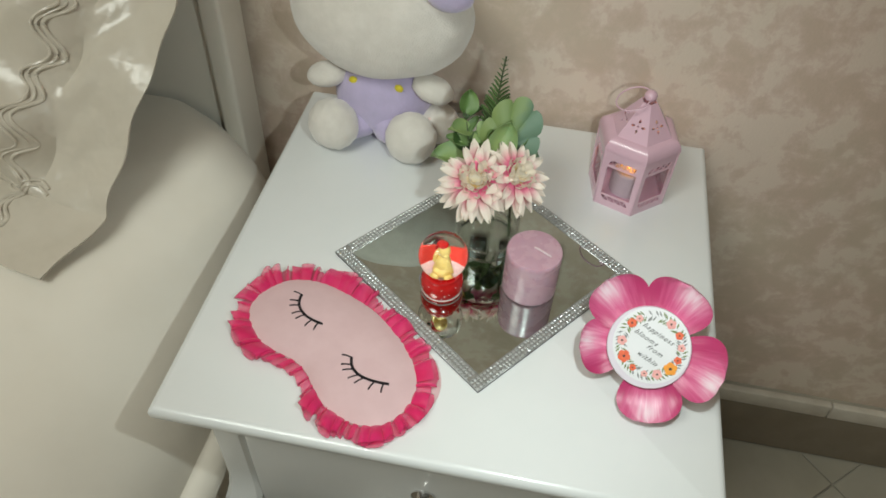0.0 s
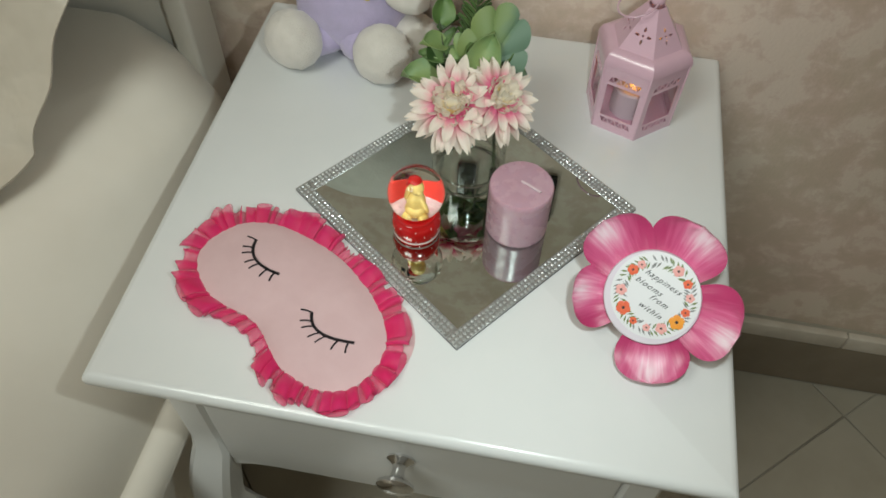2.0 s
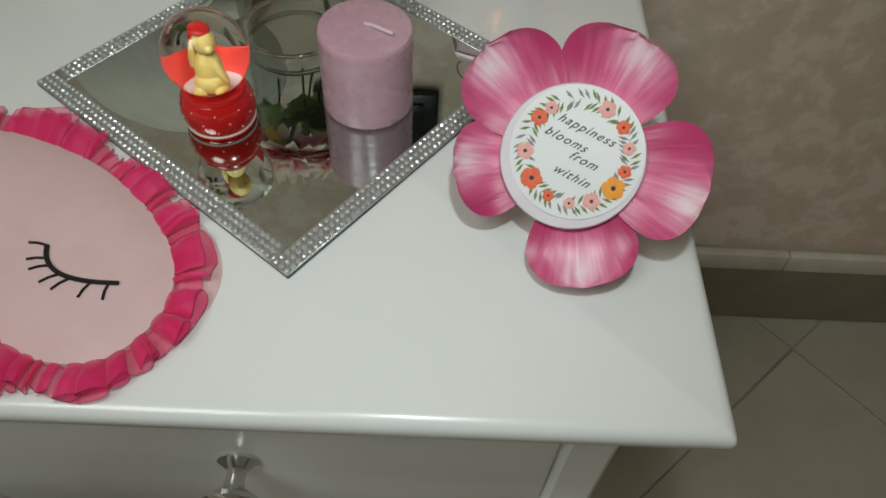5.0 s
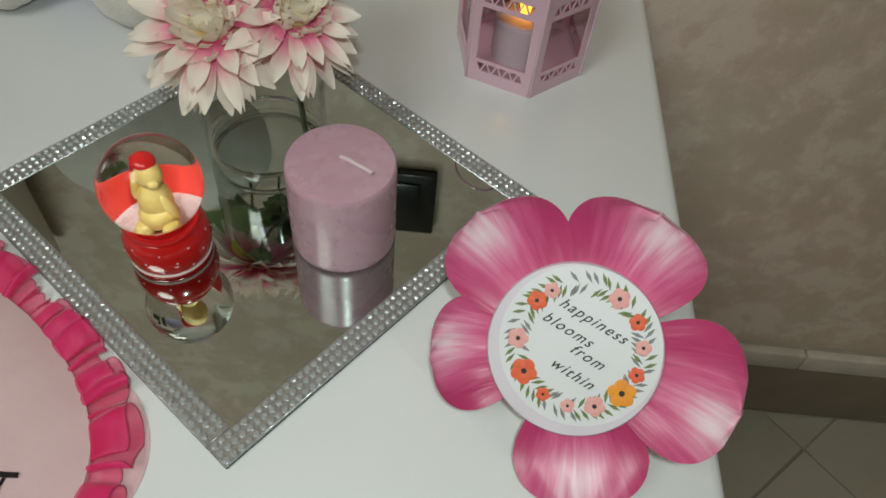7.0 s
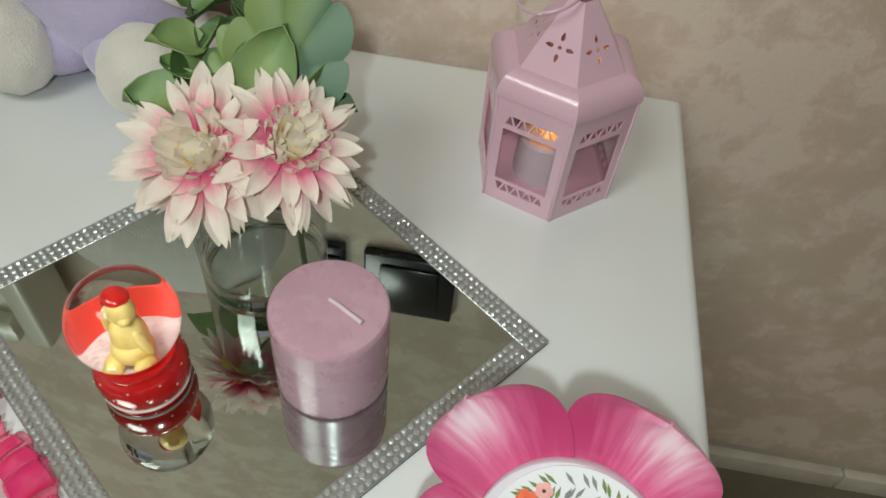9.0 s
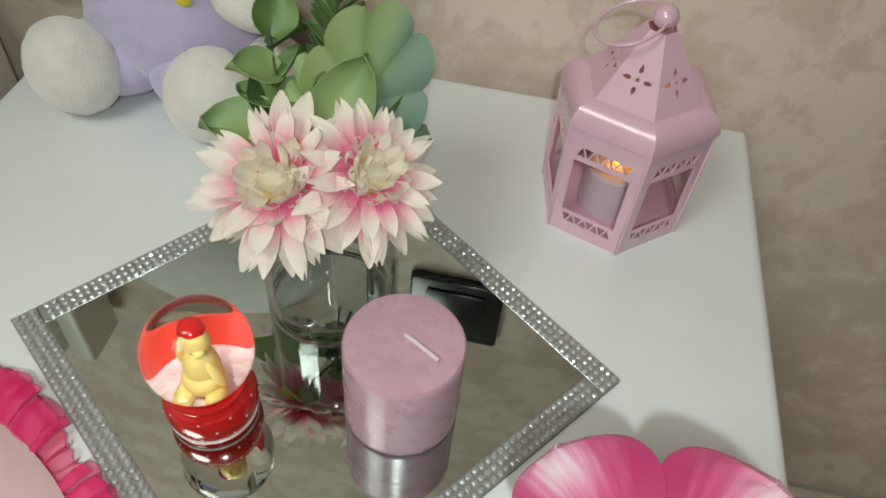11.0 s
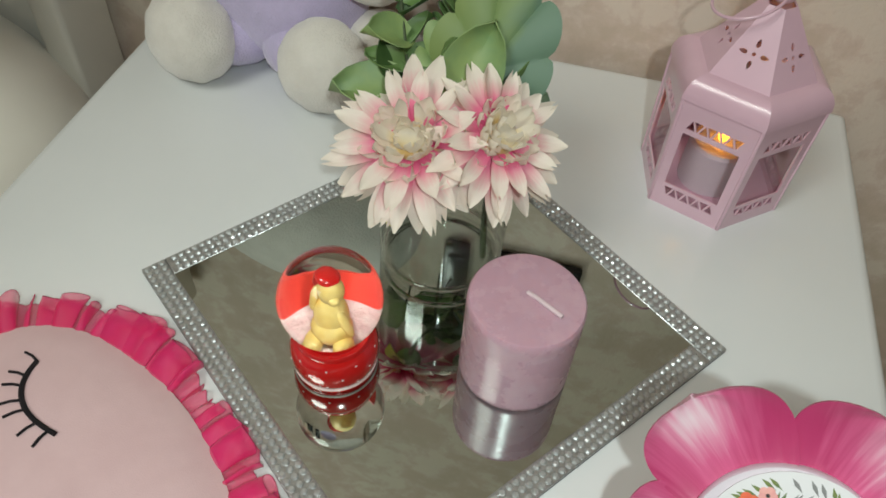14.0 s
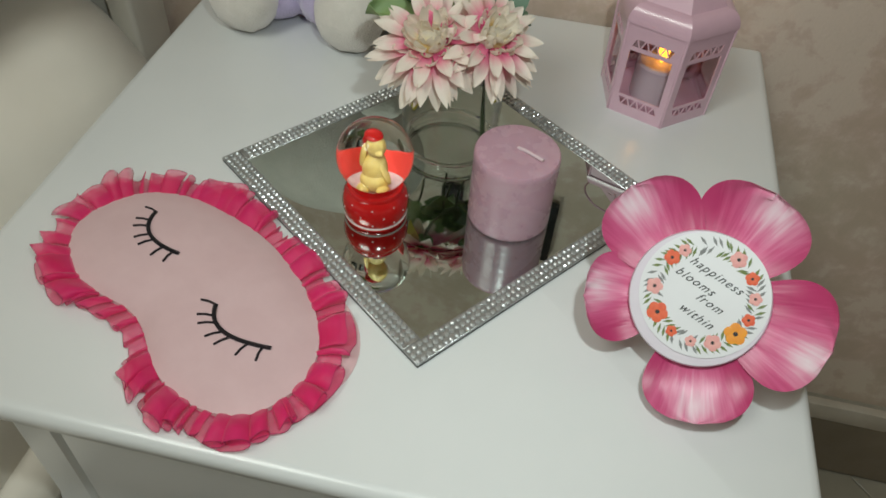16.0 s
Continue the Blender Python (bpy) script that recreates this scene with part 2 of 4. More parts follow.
leaf_fern = surface("fern_leaf", (0.07, 0.14, 0.035), (0.11, 0.19, 0.055), 0.55, scale=70)
stem_mat = surface("stem", (0.05, 0.07, 0.03), (0.07, 0.09, 0.04), 0.5)
pink_paint = surface("pink_enamel", (0.70, 0.45, 0.54), (0.665, 0.42, 0.51), 0.30, scale=25, grain=120, relief=0.08, coat=0.6)
clear_glass = thin_glass("clear_glass", (0.98, 0.99, 0.985), 0.7)
base_glass = glass("thick_glass", (0.97, 0.985, 0.975), 1.45)
water_glass = glass("water_globe_glass", (1, 0.995, 0.99), 1.36)
pane_glass = thin_glass("pane_glass", (0.90, 0.82, 0.86), 0.3)
plush_white = surface("white_plush", (0.77, 0.72, 0.66), (0.71, 0.66, 0.60), 0.95, scale=60, grain=650, relief=0.5, depth=0.0018, sheen=0.6)
plush_lilac = surface("lilac_plush", (0.55, 0.47, 0.69), (0.50, 0.43, 0.63), 0.95, scale=60, grain=650, relief=0.5, depth=0.0018, sheen=0.6)
plush_yellow = surface("yellow_button", (0.75, 0.62, 0.03), rough=0.5)
velvet = surface("pale_pink_cotton", (0.72, 0.50, 0.515), (0.68, 0.46, 0.475), 0.85, scale=40, grain=1600, relief=0.3, depth=0.0004, sheen=0.3)
thread = surface("black_thread", (0.006, 0.004, 0.006), (0.014, 0.009, 0.012), 0.95, grain=2500, relief=0.5)
organza_mat = organza()
velvet_dark = surface("dark_pink_thread", (0.42, 0.02, 0.11), rough=0.7)
disc_mat = surface("white_card", (0.73, 0.72, 0.74), (0.70, 0.69, 0.71), 0.5, relief=0.03)
rim_mat = surface("white_disc_rim", (0.68, 0.62, 0.68), (0.64, 0.57, 0.64), 0.5, relief=0.03)
ink = surface("black_ink", (0.015, 0.015, 0.015), rough=0.6)
orange_ink = surface("orange_print", (0.80, 0.14, 0.05), (0.72, 0.10, 0.04), 0.6, scale=300)
amber_ink = surface("amber_print", (0.86, 0.33, 0.02), (0.80, 0.27, 0.02), 0.6, scale=300)
blush_ink = surface("blush_print", (0.80, 0.40, 0.36), (0.76, 0.33, 0.32), 0.6, scale=300)
green_ink = surface("green_print", (0.18, 0.22, 0.05), (0.10, 0.16, 0.05), 0.6, scale=300)
grey_ink = surface("grey_print", (0.22, 0.22, 0.22), rough=0.6)
petal_pink = gradient("pink_cream_petal", [(0.0, (0.78, 0.08, 0.25)), (0.32, (0.85, 0.22, 0.36)), (0.52, (0.88, 0.56, 0.55)), (0.70, (0.92, 0.80, 0.72)), (1.0, (0.91, 0.83, 0.72))], streak=0.2, streak_scale=(7, 2, 1), through_light=0.28)
petal_core = gradient("cream_core_petal", [(0.0, (0.88, 0.66, 0.28)), (0.15, (0.93, 0.82, 0.58)), (0.35, (0.96, 0.90, 0.79))], through_light=0.45)
leaf_fan = gradient("two_tone_leaf", [(0.0, (0.23, 0.31, 0.10)), (0.40, (0.21, 0.30, 0.115)), (0.58, (0.16, 0.26, 0.175)), (1.0, (0.14, 0.235, 0.16))], axis="X", streak=0.25, streak_scale=(5, 5, 1), through_light=0.15)
petal_lime = gradient("lime_petal", [(0.0, (0.70, 0.45, 0.35)), (0.4, (0.74, 0.64, 0.20)), (1.0, (0.72, 0.66, 0.12))])
petal_magenta = bloom("magenta_silk_petal")
glow, nt_, p_ = shader("led_flame")
p_.inputs["Base Color"].default_value = (1.0, 0.5, 0.05, 1)
p_.inputs["Emission Color"].default_value = (1.0, 0.45, 0.03, 1)
p_.inputs["Emission Strength"].default_value = 6.0


# ---- mesh helpers ----
def part(name, bm, material, parent=None, label="", smooth=True):
    """One mesh object out of a bmesh, under a thing or a part."""
    me = bpy.data.meshes.new(name)
    bmesh.ops.recalc_face_normals(bm, faces=bm.faces[:])
    bm.to_mesh(me)
    bm.free()
    for m in (material if isinstance(material, (list, tuple)) else [material]):
        me.materials.append(m)
    if smooth:
        for f in me.polygons:
            f.use_smooth = True
        me.set_sharp_from_angle(angle=radians(40))
    ob = new(name, me)
    ob.parent = parent
    return tagged(ob, label)


def again(ob, m, parent=None):
    """Another object on the same mesh."""
    o = new(ob.name.split(".")[0], ob.data)
    o.parent = parent or ob.parent
    o.matrix_basis = m
    return o


def thing(name, place, label, category, group="", turn=0.0):
    ob = new(name)
    ob.empty_display_size = 0.02
    ob.matrix_basis = pose(*place, 0, 0, turn)
    return tagged(ob, label, category, group)


def box(bm, lo, hi, bevel=0.0, segments=2):
    r = bmesh.ops.create_cube(bm, size=1)
    c = [(a + b) / 2 for a, b in zip(lo, hi)]
    for v in r["verts"]:
        v.co = Vector((c[i] + v.co[i] * (hi[i] - lo[i]) for i in range(3)))
    if bevel:
        es = {e for v in r["verts"] for e in v.link_edges}
        bmesh.ops.bevel(bm, geom=list(es), offset=bevel, segments=segments, profile=0.5, affect="EDGES")
    return bm


def boxed(lo, hi, bevel=0.0, segments=2):
    return box(bmesh.new(), lo, hi, bevel, segments)


def lathe(bm, profile, n=48, centre=(0, 0, 0)):
    rings = []
    for r, z in profile:
        if r < 1e-6:
            rings.append([bm.verts.new((centre[0], centre[1], centre[2] + z))])
        else:
            rings.append([bm.verts.new((centre[0] + r * math.cos(2 * math.pi * i / n), centre[1] + r * math.sin(2 * math.pi * i / n), centre[2] + z)) for i in range(n)])
    for a, b in zip(rings, rings[1:]):
        for i in range(n):
            q = [a[i % len(a)], a[(i + 1) % len(a)], b[(i + 1) % len(b)], b[i % len(b)]]
            q = list(dict.fromkeys(q))
            if len(q) > 2:
                bm.faces.new(q)
    return bm


def ball(bm, centre, radii, turn=None, u=24, v=16, rough=0.0, slot=0):
    r = bmesh.ops.create_uvsphere(bm, u_segments=u, v_segments=v, radius=1)
    for w in r["verts"]:
        k = 1 + rough * noise.noise(w.co * 3 + Vector(centre) * 50)
        c = Vector((w.co.x * radii[0] * k, w.co.y * radii[1] * k, w.co.z * radii[2] * k))
        w.co = (turn @ c if turn else c) + Vector(centre)
    for f in {f for w in r["verts"] for f in w.link_faces}:
        f.material_index = slot
    return bm


def tube(bm, points, radius, n=8, closed=False):
    """A round bar along points; radius may be a function of 0..1."""
    pts = [Vector(p) for p in points]
    rings = []
    up = Vector((0.123, 0.35, 0.93))
    for i, p in enumerate(pts):
        a = pts[i - 1] if (i or closed) else p
        b = pts[(i + 1) % len(pts)] if (i < len(pts) - 1 or closed) else p
        t = (b - a).normalized()
        s = t.cross(up).normalized()
        w = s.cross(t)
        r = radius(i / max(1, len(pts) - 1)) if callable(radius) else radius
        rings.append([bm.verts.new(p + r * (math.cos(2 * math.pi * k / n) * s + math.sin(2 * math.pi * k / n) * w)) for k in range(n)])
    pairs = list(zip(rings, rings[1:])) + ([(rings[-1], rings[0])] if closed else [])
    for a, b in pairs:
        for k in range(n):
            bm.faces.new((a[k], a[(k + 1) % n], b[(k + 1) % n], b[k]))
    if not closed:
        bm.faces.new(rings[0]), bm.faces.new(rings[-1])
    return bm


def sheet(bm, nu, nv, f, slot=0):
    """A surface patch from f(u, v), both 0..1."""
    g = [[bm.verts.new(f(i / nu, j / nv)) for j in range(nv + 1)] for i in range(nu + 1)]
    for i in range(nu):
        for j in range(nv):
            bm.faces.new((g[i][j], g[i + 1][j], g[i + 1][j + 1], g[i][j + 1])).material_index = slot
    return bm


def thicken(bm, d):
    bm.normal_update()
    bmesh.ops.solidify(bm, geom=bm.faces[:], thickness=d)
    return bm


def cut_plate(outer, holes, thick):
    """A flat plate in x, z with holes right through it."""
    bm = bmesh.new()
    edges = []
    for loop in [outer] + holes:
        vs = [bm.verts.new((x, 0, z)) for x, z in loop]
        edges += [bm.edges.new((vs[i], vs[(i + 1) % len(vs)])) for i in range(len(vs))]
    bmesh.ops.triangle_fill(bm, use_beauty=True, use_dissolve=False, edges=edges)
    r = bmesh.ops.extrude_face_region(bm, geom=bm.faces[:])
    for v in r["geom"]:
        if isinstance(v, bmesh.types.BMVert):
            v.co.y += thick
    return bm


def bezier(a, b, c, n=10):
    a, b, c = Vector(a), Vector(b), Vector(c)
    return [a * (1 - t) ** 2 + b * 2 * t * (1 - t) + c * t * t for t in (i / n for i in range(n + 1))]


# ---- structure ----
TOP = 0.65


def wall(name, lo, hi, material, label):
    return tagged(part(name, boxed(lo, hi), material, None, smooth=False), label, "wall", kind="structure")


wall("wall_north", (-2.4, 0.5, 0), (2.2, 0.62, 2.7), paper_mat, "pinkish beige mottled wallpaper wall behind the nightstand")
wall("wall_south", (-2.4, -2.72, 0), (2.2, -2.6, 2.7), plaster, "plain cream wall that closes the room")
wall("wall_west", (-2.52, -2.6, 0), (-2.4, 0.5, 2.7), plaster, "plain cream wall beyond the bed")
wall("wall_east", (2.2, -2.6, 0), (2.32, 0.5, 2.7), plaster, "plain cream side wall of the bedroom")
tagged(part("ceiling", boxed((-2.52, -2.72, 2.7), (2.32, 0.62, 2.8)), ceiling_paint, None, smooth=False), "plain off-white painted ceiling", "ceiling", kind="structure")
floor = tagged(part("floor", boxed((-2.52, -2.72, -0.1), (2.32, 0.62, -0.004)), grout_mat, None, smooth=False), "glossy greige floor tiles with dark joints, laid diagonally", "floor", kind="structure")


# ---- bed ----
bed = thing("bed", (-1.15, -0.6, 0), "white painted bed with a panelled headboard against the wall", "bed")
HB = Vector((-1.15, -0.6, 0))


def bl(x, y, z):
    return (x - HB.x, y - HB.y, z - HB.z)


part("headboard", boxed(bl(-1.93, 0.445, 0.2), bl(-0.361, 0.478, 1.05), 0.004), headboard_paint, bed)
part("bedpost", boxed(bl(-0.361, 0.43, 0.0), bl(-0.334, 0.49, 1.09), 0.005, 3), headboard_paint, bed)
part("bedpost", boxed(bl(-1.97, 0.425, 0.0), bl(-1.93, 0.488, 1.09), 0.008, 3), headboard_paint, bed)
part("top_rail", boxed(bl(-1.93, 0.43, 1.05), bl(-0.372, 0.485, 1.09), 0.006), headboard_paint, bed)
part("bed_base", boxed(bl(-1.9, -1.55, 0.12), bl(-0.36, 0.42, 0.34), 0.02, 3), bed_cloth, bed)


def bed_edge(y):
    t = max(0.0, min(1.0, (y - 0.33) / 0.15))
    return -0.262 - 0.2 * (1 - math.sqrt(max(0.0, 1 - t * t)))


def duvet(u, v):
    """u: from the far side over the top to the lower edge beside the nightstand; v: along the bed."""
    y = -1.6 + 2.036 * v
    e = bed_edge(y)
    rad = 0.34 - 0.23 * min(1.0, max(0.0, (y - 0.02) / 0.30))
    soft = 0.012 * noise.noise(Vector((u * 5, y * 2.2, 1.7))) + 0.007 * noise.noise(Vector((u * 14, y * 6, 4.2)))
    if u < 0.6:
        x, z = -1.95 + (e - rad + 1.95) * u / 0.6, 0.648
    else:
        a = (u - 0.6) / 0.4 * math.pi * 0.5
        x, z = e - rad + rad * math.sin(a) ** 0.9, 0.648 - 0.218 * (1 - math.cos(a) ** 0.9)
    end = max(0.0, (y - 0.33) / 0.1)
    return bl(x, y, z + soft * (1 if u < 0.9 else 0.5) - 0.012 * end ** 2)


cover = thing("bedspread", (-1.15, -0.6, 0.34), "cream bedspread draped smoothly over the bed, rolled at its hem", "bedspread")
HB = Vector((-1.15, -0.6, 0.34))
bm = sheet(bmesh.new(), 70, 70, duvet)
part("spread", thicken(bm, 0.012), bed_cloth, cover)
hem = []
for i in range(60):
    y = -1.55 + 1.85 * i / 59
    hem.append(bl(bed_edge(y) - 0.004 + 0.004 * noise.noise(Vector((0, y * 9, 0))), y, 0.435 + 0.006 * noise.noise(Vector((3, y * 7, 0)))))
bm = tube(bmesh.new(), hem, lambda t: 0.027 + 0.004 * noise.noise(Vector((t * 30, 0, 8))), 16)
part("rolled_hem", bm, bed_cloth, cover)
part("drop", thicken(sheet(bmesh.new(), 6, 50, lambda u, v: bl(bed_edge(-1.55 + 1.85 * v) - 0.03 - 0.02 * u + 0.012 * u * math.sin(v * 60), -1.55 + 1.85 * v, 0.42 - 0.38 * u)), 0.006), bed_cloth, cover)

# satin pillow leaning on the headboard, its lower flange lying on the bed
pillow = thing("satin_pillow", (-0.386, 0.198, 0.652), "shiny cream satin pillow with a flange and gathered zigzag trim", "pillow")
E1, E2 = Vector((0.187, 0.659, 0.732)), Vector((-0.985, 0.17, 0.0))
E3 = E2.cross(E1).normalized()
if E3.y > 0:
    E3 = -E3


def on_pillow(u, v, lift=0.0):
    """u: from the edge beside the nightstand inwards; v: from the lower flange up the headboard."""
    s, r = 0.52 * u, -0.085 + 0.41 * v
    d = min(u * 0.52, (1 - u) * 0.52, v * 0.41, (1 - v) * 0.41)
    h = 0.075 * (1 - math.exp(-max(0.0, d - 0.085) / 0.05))
    fold = 0.010 * math.sin(s * 30 + 4 * math.sin(r * 14) + r * 16) + 0.010 * noise.noise(Vector((s * 8, r * 10, 2)))
    fold += 0.004 * math.sin(r * 70 + 5 * noise.noise(Vector((s * 12, r * 5, 9)))) * (1 if d < 0.09 else 0.5)
    fold *= 0.25 + 0.75 * min(1.0, u / 0.16)
    if r > 0:
        p = E1 * r
    else:
        p = Vector((0.16, 0.95, 0.13)) * r
    p = p + E2 * (s + 0.004 * math.sin(r * 22) + 0.002 * math.sin(r * 75)) + Vector((-0.02, -0.005, 0)) * max(0.0, 1 - v * 5)
    return p + E3 * (h + fold * (1 if r > 0 else 0.3) + lift) + Vector((0, 0, 0.012))


part("cushion", thicken(sheet(bmesh.new(), 80, 80, on_pillow), 0.002), satin, pillow)
for k in range(3):
    line = []
    for i in range(220):
        v = 0.02 + 0.96 * i / 219
        line.append(on_pillow(0.192 + 0.0105 * k + 0.0150 * math.sin(i * 0.235 + k * 0.12 + 0.8 * noise.noise(Vector((i * 0.03, 4, 0)))), v, 0.003 + 0.0015 * math.sin(i * 0.5 + k)))
    part("trim", tube(bmesh.new(), line, 0.0020 if k != 1 else 0.0014, 6), satin, pillow)
for k in range(2):
    line = []
    for i in range(150):
        u = 0.14 + 0.8 * i / 149
        line.append(on_pillow(u, 0.215 + 0.014 * k + 0.017 * math.sin(i * 0.30 + k * 0.12), 0.003))
    part("trim", tube(bmesh.new(), line, 0.0019, 6), satin, pillow)

for u in (0.035, 0.052):
    part("seam", tube(bmesh.new(), [on_pillow(u, 0.2 + 0.78 * i / 99, 0.0012) for i in range(100)], 0.0009, 6), satin, pillow)

# ---- nightstand ----
stand = thing("nightstand", (0, 0.2415, 0), "glossy white lacquered nightstand with one drawer and curved legs", "nightstand")
OY = 0.24


def top_board():
    bm = bmesh.new()
    rows = [(0.0, 0.0), (0.0035, 0.0008), (0.0062, 0.003), (0.0075, 0.0065), (0.0072, 0.0125), (0.005, 0.016), (0.001, 0.018), (-0.004, 0.019)]
    hw, hd, cr = 0.2448, 0.2358, 0.0025
    loops = []
    for out, down in rows:
        loop = []
        for sx, sy, a0 in ((1, 1, 0), (-1, 1, 90), (-1, -1, 180), (1, -1, 270)):
            for k in range(5):
                a = radians(a0 + 22.5 * k)
                loop.append(bm.verts.new((sx * (hw - cr + out) + cr * math.cos(a), sy * (hd - cr + out) + cr * math.sin(a), TOP - down)))
        loops.append(loop)
    n = len(loops[0])
    for a, b in zip(loops, loops[1:]):
        for i in range(n):
            bm.faces.new((a[i], a[(i + 1) % n], b[(i + 1) % n], b[i]))
    bm.faces.new(loops[0]), bm.faces.new(list(reversed(loops[-1])))
    return bm


part("tabletop", top_board(), white_lacquer, stand)


def leg(sx, sy):
    """A cabriole leg, square in section: a thick knee and a slim ankle."""
    bm = bmesh.new()
    prev = None
    for i in range(29):
        t = i / 28
        z = (TOP - 0.019) * (1 - t)
        if t < 0.28:
            w, o = 0.017, 0.0
        else:
            s = (t - 0.28) / 0.72
            o = 0.020 * math.sin(min(1, s / 0.35) * math.pi / 2) if s < 0.35 else 0.020 - 0.030 * math.sin((s - 0.35) / 0.65 * math.pi * 0.75)
            w = 0.019 + 0.006 * math.sin(min(1, s / 0.45) * math.pi) - 0.008 * s
        cx, cy = sx * (0.203 + o), sy * (0.197 + o)
        ring = []
        for ax, ay in ((1, 1), (-1, 1), (-1, -1), (1, -1)):
            for bx, by in (((1, 0.72), (0.72, 1)) if ax * ay > 0 else ((0.72, 1), (1, 0.72))):
                ring.append(bm.verts.new((cx + ax * w * bx, cy + ay * w * by, z)))
        if prev:
            for k in range(8):
                bm.faces.new((prev[k], prev[(k + 1) % 8], ring[(k + 1) % 8], ring[k]))
        else:
            bm.faces.new(ring)
        prev = ring
    bm.faces.new(list(reversed(prev)))
    return bm


for sx in (-1, 1):
    for sy in (-1, 1):
        part("leg", leg(sx, sy), white_lacquer, stand)


def apron(a, b, depth, z0, y0, y1):
    """A rail whose lower edge is a shallow arch, curling down to the legs."""
    bm = bmesh.new()
    n = 36
    cols = []
    for i in range(n + 1):
        t = i / n
        x = a + (b - a) * t
        e = abs(2 * t - 1)
        z = z0 - depth * (0.25 + 0.75 * max(0, (e - 0.72) / 0.28) ** 2.0) + 0.004 * math.cos(2 * math.pi * (t - 0.5) * 1.5)
        cols.append([bm.verts.new((x, y0, z0)), bm.verts.new((x, y1, z0)), bm.verts.new((x, y1, z)), bm.verts.new((x, y0, z))])
    for p, q in zip(cols, cols[1:]):
        for k in range(4):
            bm.faces.new((p[k], p[(k + 1) % 4], q[(k + 1) % 4], q[k]))
    bm.faces.new(cols[0]), bm.faces.new(list(reversed(cols[-1])))
    return bm


F = -0.214
part("apron", apron(-0.187, 0.187, 0.022, 0.4325, F + 0.004, F + 0.022), white_lacquer, stand)
part("side_panel", boxed((-0.206, -0.18, 0.434), (-0.19, 0.18, 0.631), 0.002), white_lacquer, stand)
part("side_panel", boxed((0.19, -0.18, 0.434), (0.206, 0.18, 0.631), 0.002), white_lacquer, stand)
part("back_panel", boxed((-0.187, 0.185, 0.434), (0.187, 0.2, 0.631), 0.002), white_lacquer, stand)
part("bottom_panel", boxed((-0.19, F + 0.025, 0.434), (0.19, 0.185, 0.442)), white_lacquer, stand)
drawer = part("drawer", boxed((-0.1845, F, 0.434), (0.1845, F + 0.02, 0.627), 0.0025, 3), white_lacquer, stand)
bm = lathe(bmesh.new(), [(0, 0), (0.0125, 0), (0.0128, 0.002), (0.0095, 0.004), (0.0062, 0.007), (0.0056, 0.012), (0.0068, 0.0175), (0.0125, 0.0205), (0.0168, 0.0235), (0.0172, 0.0265), (0.014, 0.0295), (0.008, 0.0315), (0, 0.032)], 40)
knob = part("knob", bm, chrome, drawer, "polished chrome knob")
knob.matrix_basis = pose(-0.006, F, 0.524, 90, 0, 0)

# ---- mirror tray ----
tray_turn = math.degrees(math.atan2(0.252 - 0.082, 0.168 - 0.035))
tray = thing("mirror_tray", (0.0130, 0.2315, TOP), "square mirror tray edged with three rows of rhinestones", "tray", turn=tray_turn)
S = 0.1105
tray.scale = (1, 1, 0.75)
part("backing", boxed((-S, -S, 0.0004), (S, S, 0.0028), 0.0004, 1), edge_mat, tray)
part("mirror_glass", boxed((-S + 0.0125, -S + 0.0125, 0.0028), (S - 0.0125, S - 0.0125, 0.0044)), mirror_mat, tray, smooth=False)
strips = []
for k in range(4):
    bm = boxed((-S, -S, 0.0029), (S - 0.0131, -S + 0.0130, 0.0050), 0.0004, 1)
    o = part("border_strip", bm, silver, tray)
    o.matrix_basis = pose(0, 0, 0, 0, 0, 90 * k)
    strips.append(o)
bm = lathe(bmesh.new(), [(0.0019, 0), (0.0018, 0.0008), (0.0011, 0.0016), (0, 0.0017)], 7)
stone_mesh = part("rhinestone", bm, stone_mat, strips[0], smooth=False)
first = True
PITCH = 0.0041
cols = int((2 * S - 0.0131) / PITCH)
for k in (0, 1):
    for r in range(3):
        for c in range(cols):
            m = pose(-S + 0.0024 + c * PITCH, -S + 0.0023 + r * 0.0042, 0.0049, random.uniform(-9, 9), random.uniform(-9, 9), random.uniform(0, 50))
            if first:
                stone_mesh.matrix_basis, first = m, False
            else:
                again(stone_mesh, m, strips[k])
for k in (2, 3):
    bm = bmesh.new()
    for r in range(3):
        for c in range(cols):
            x, y = -S + 0.0024 + c * PITCH, -S + 0.0023 + r * 0.0042
            old = len(bm.verts)
            lathe(bm, [(0.0019, 0), (0.0018, 0.0008), (0.0011, 0.0016), (0, 0.0017)], 7, (x, y, 0.0049))
            bm.verts.ensure_lookup_table()
            tx, ty = random.uniform(-0.2, 0.2), random.uniform(-0.2, 0.2)
            for v in bm.verts[old:]:
                v.co.z += (v.co.x - x) * tx + (v.co.y - y) * ty
    tagged(part("rhinestone_trim", bm, stone_mat, strips[k], smooth=False), kind="stuff")
MZ = TOP + 0.0034

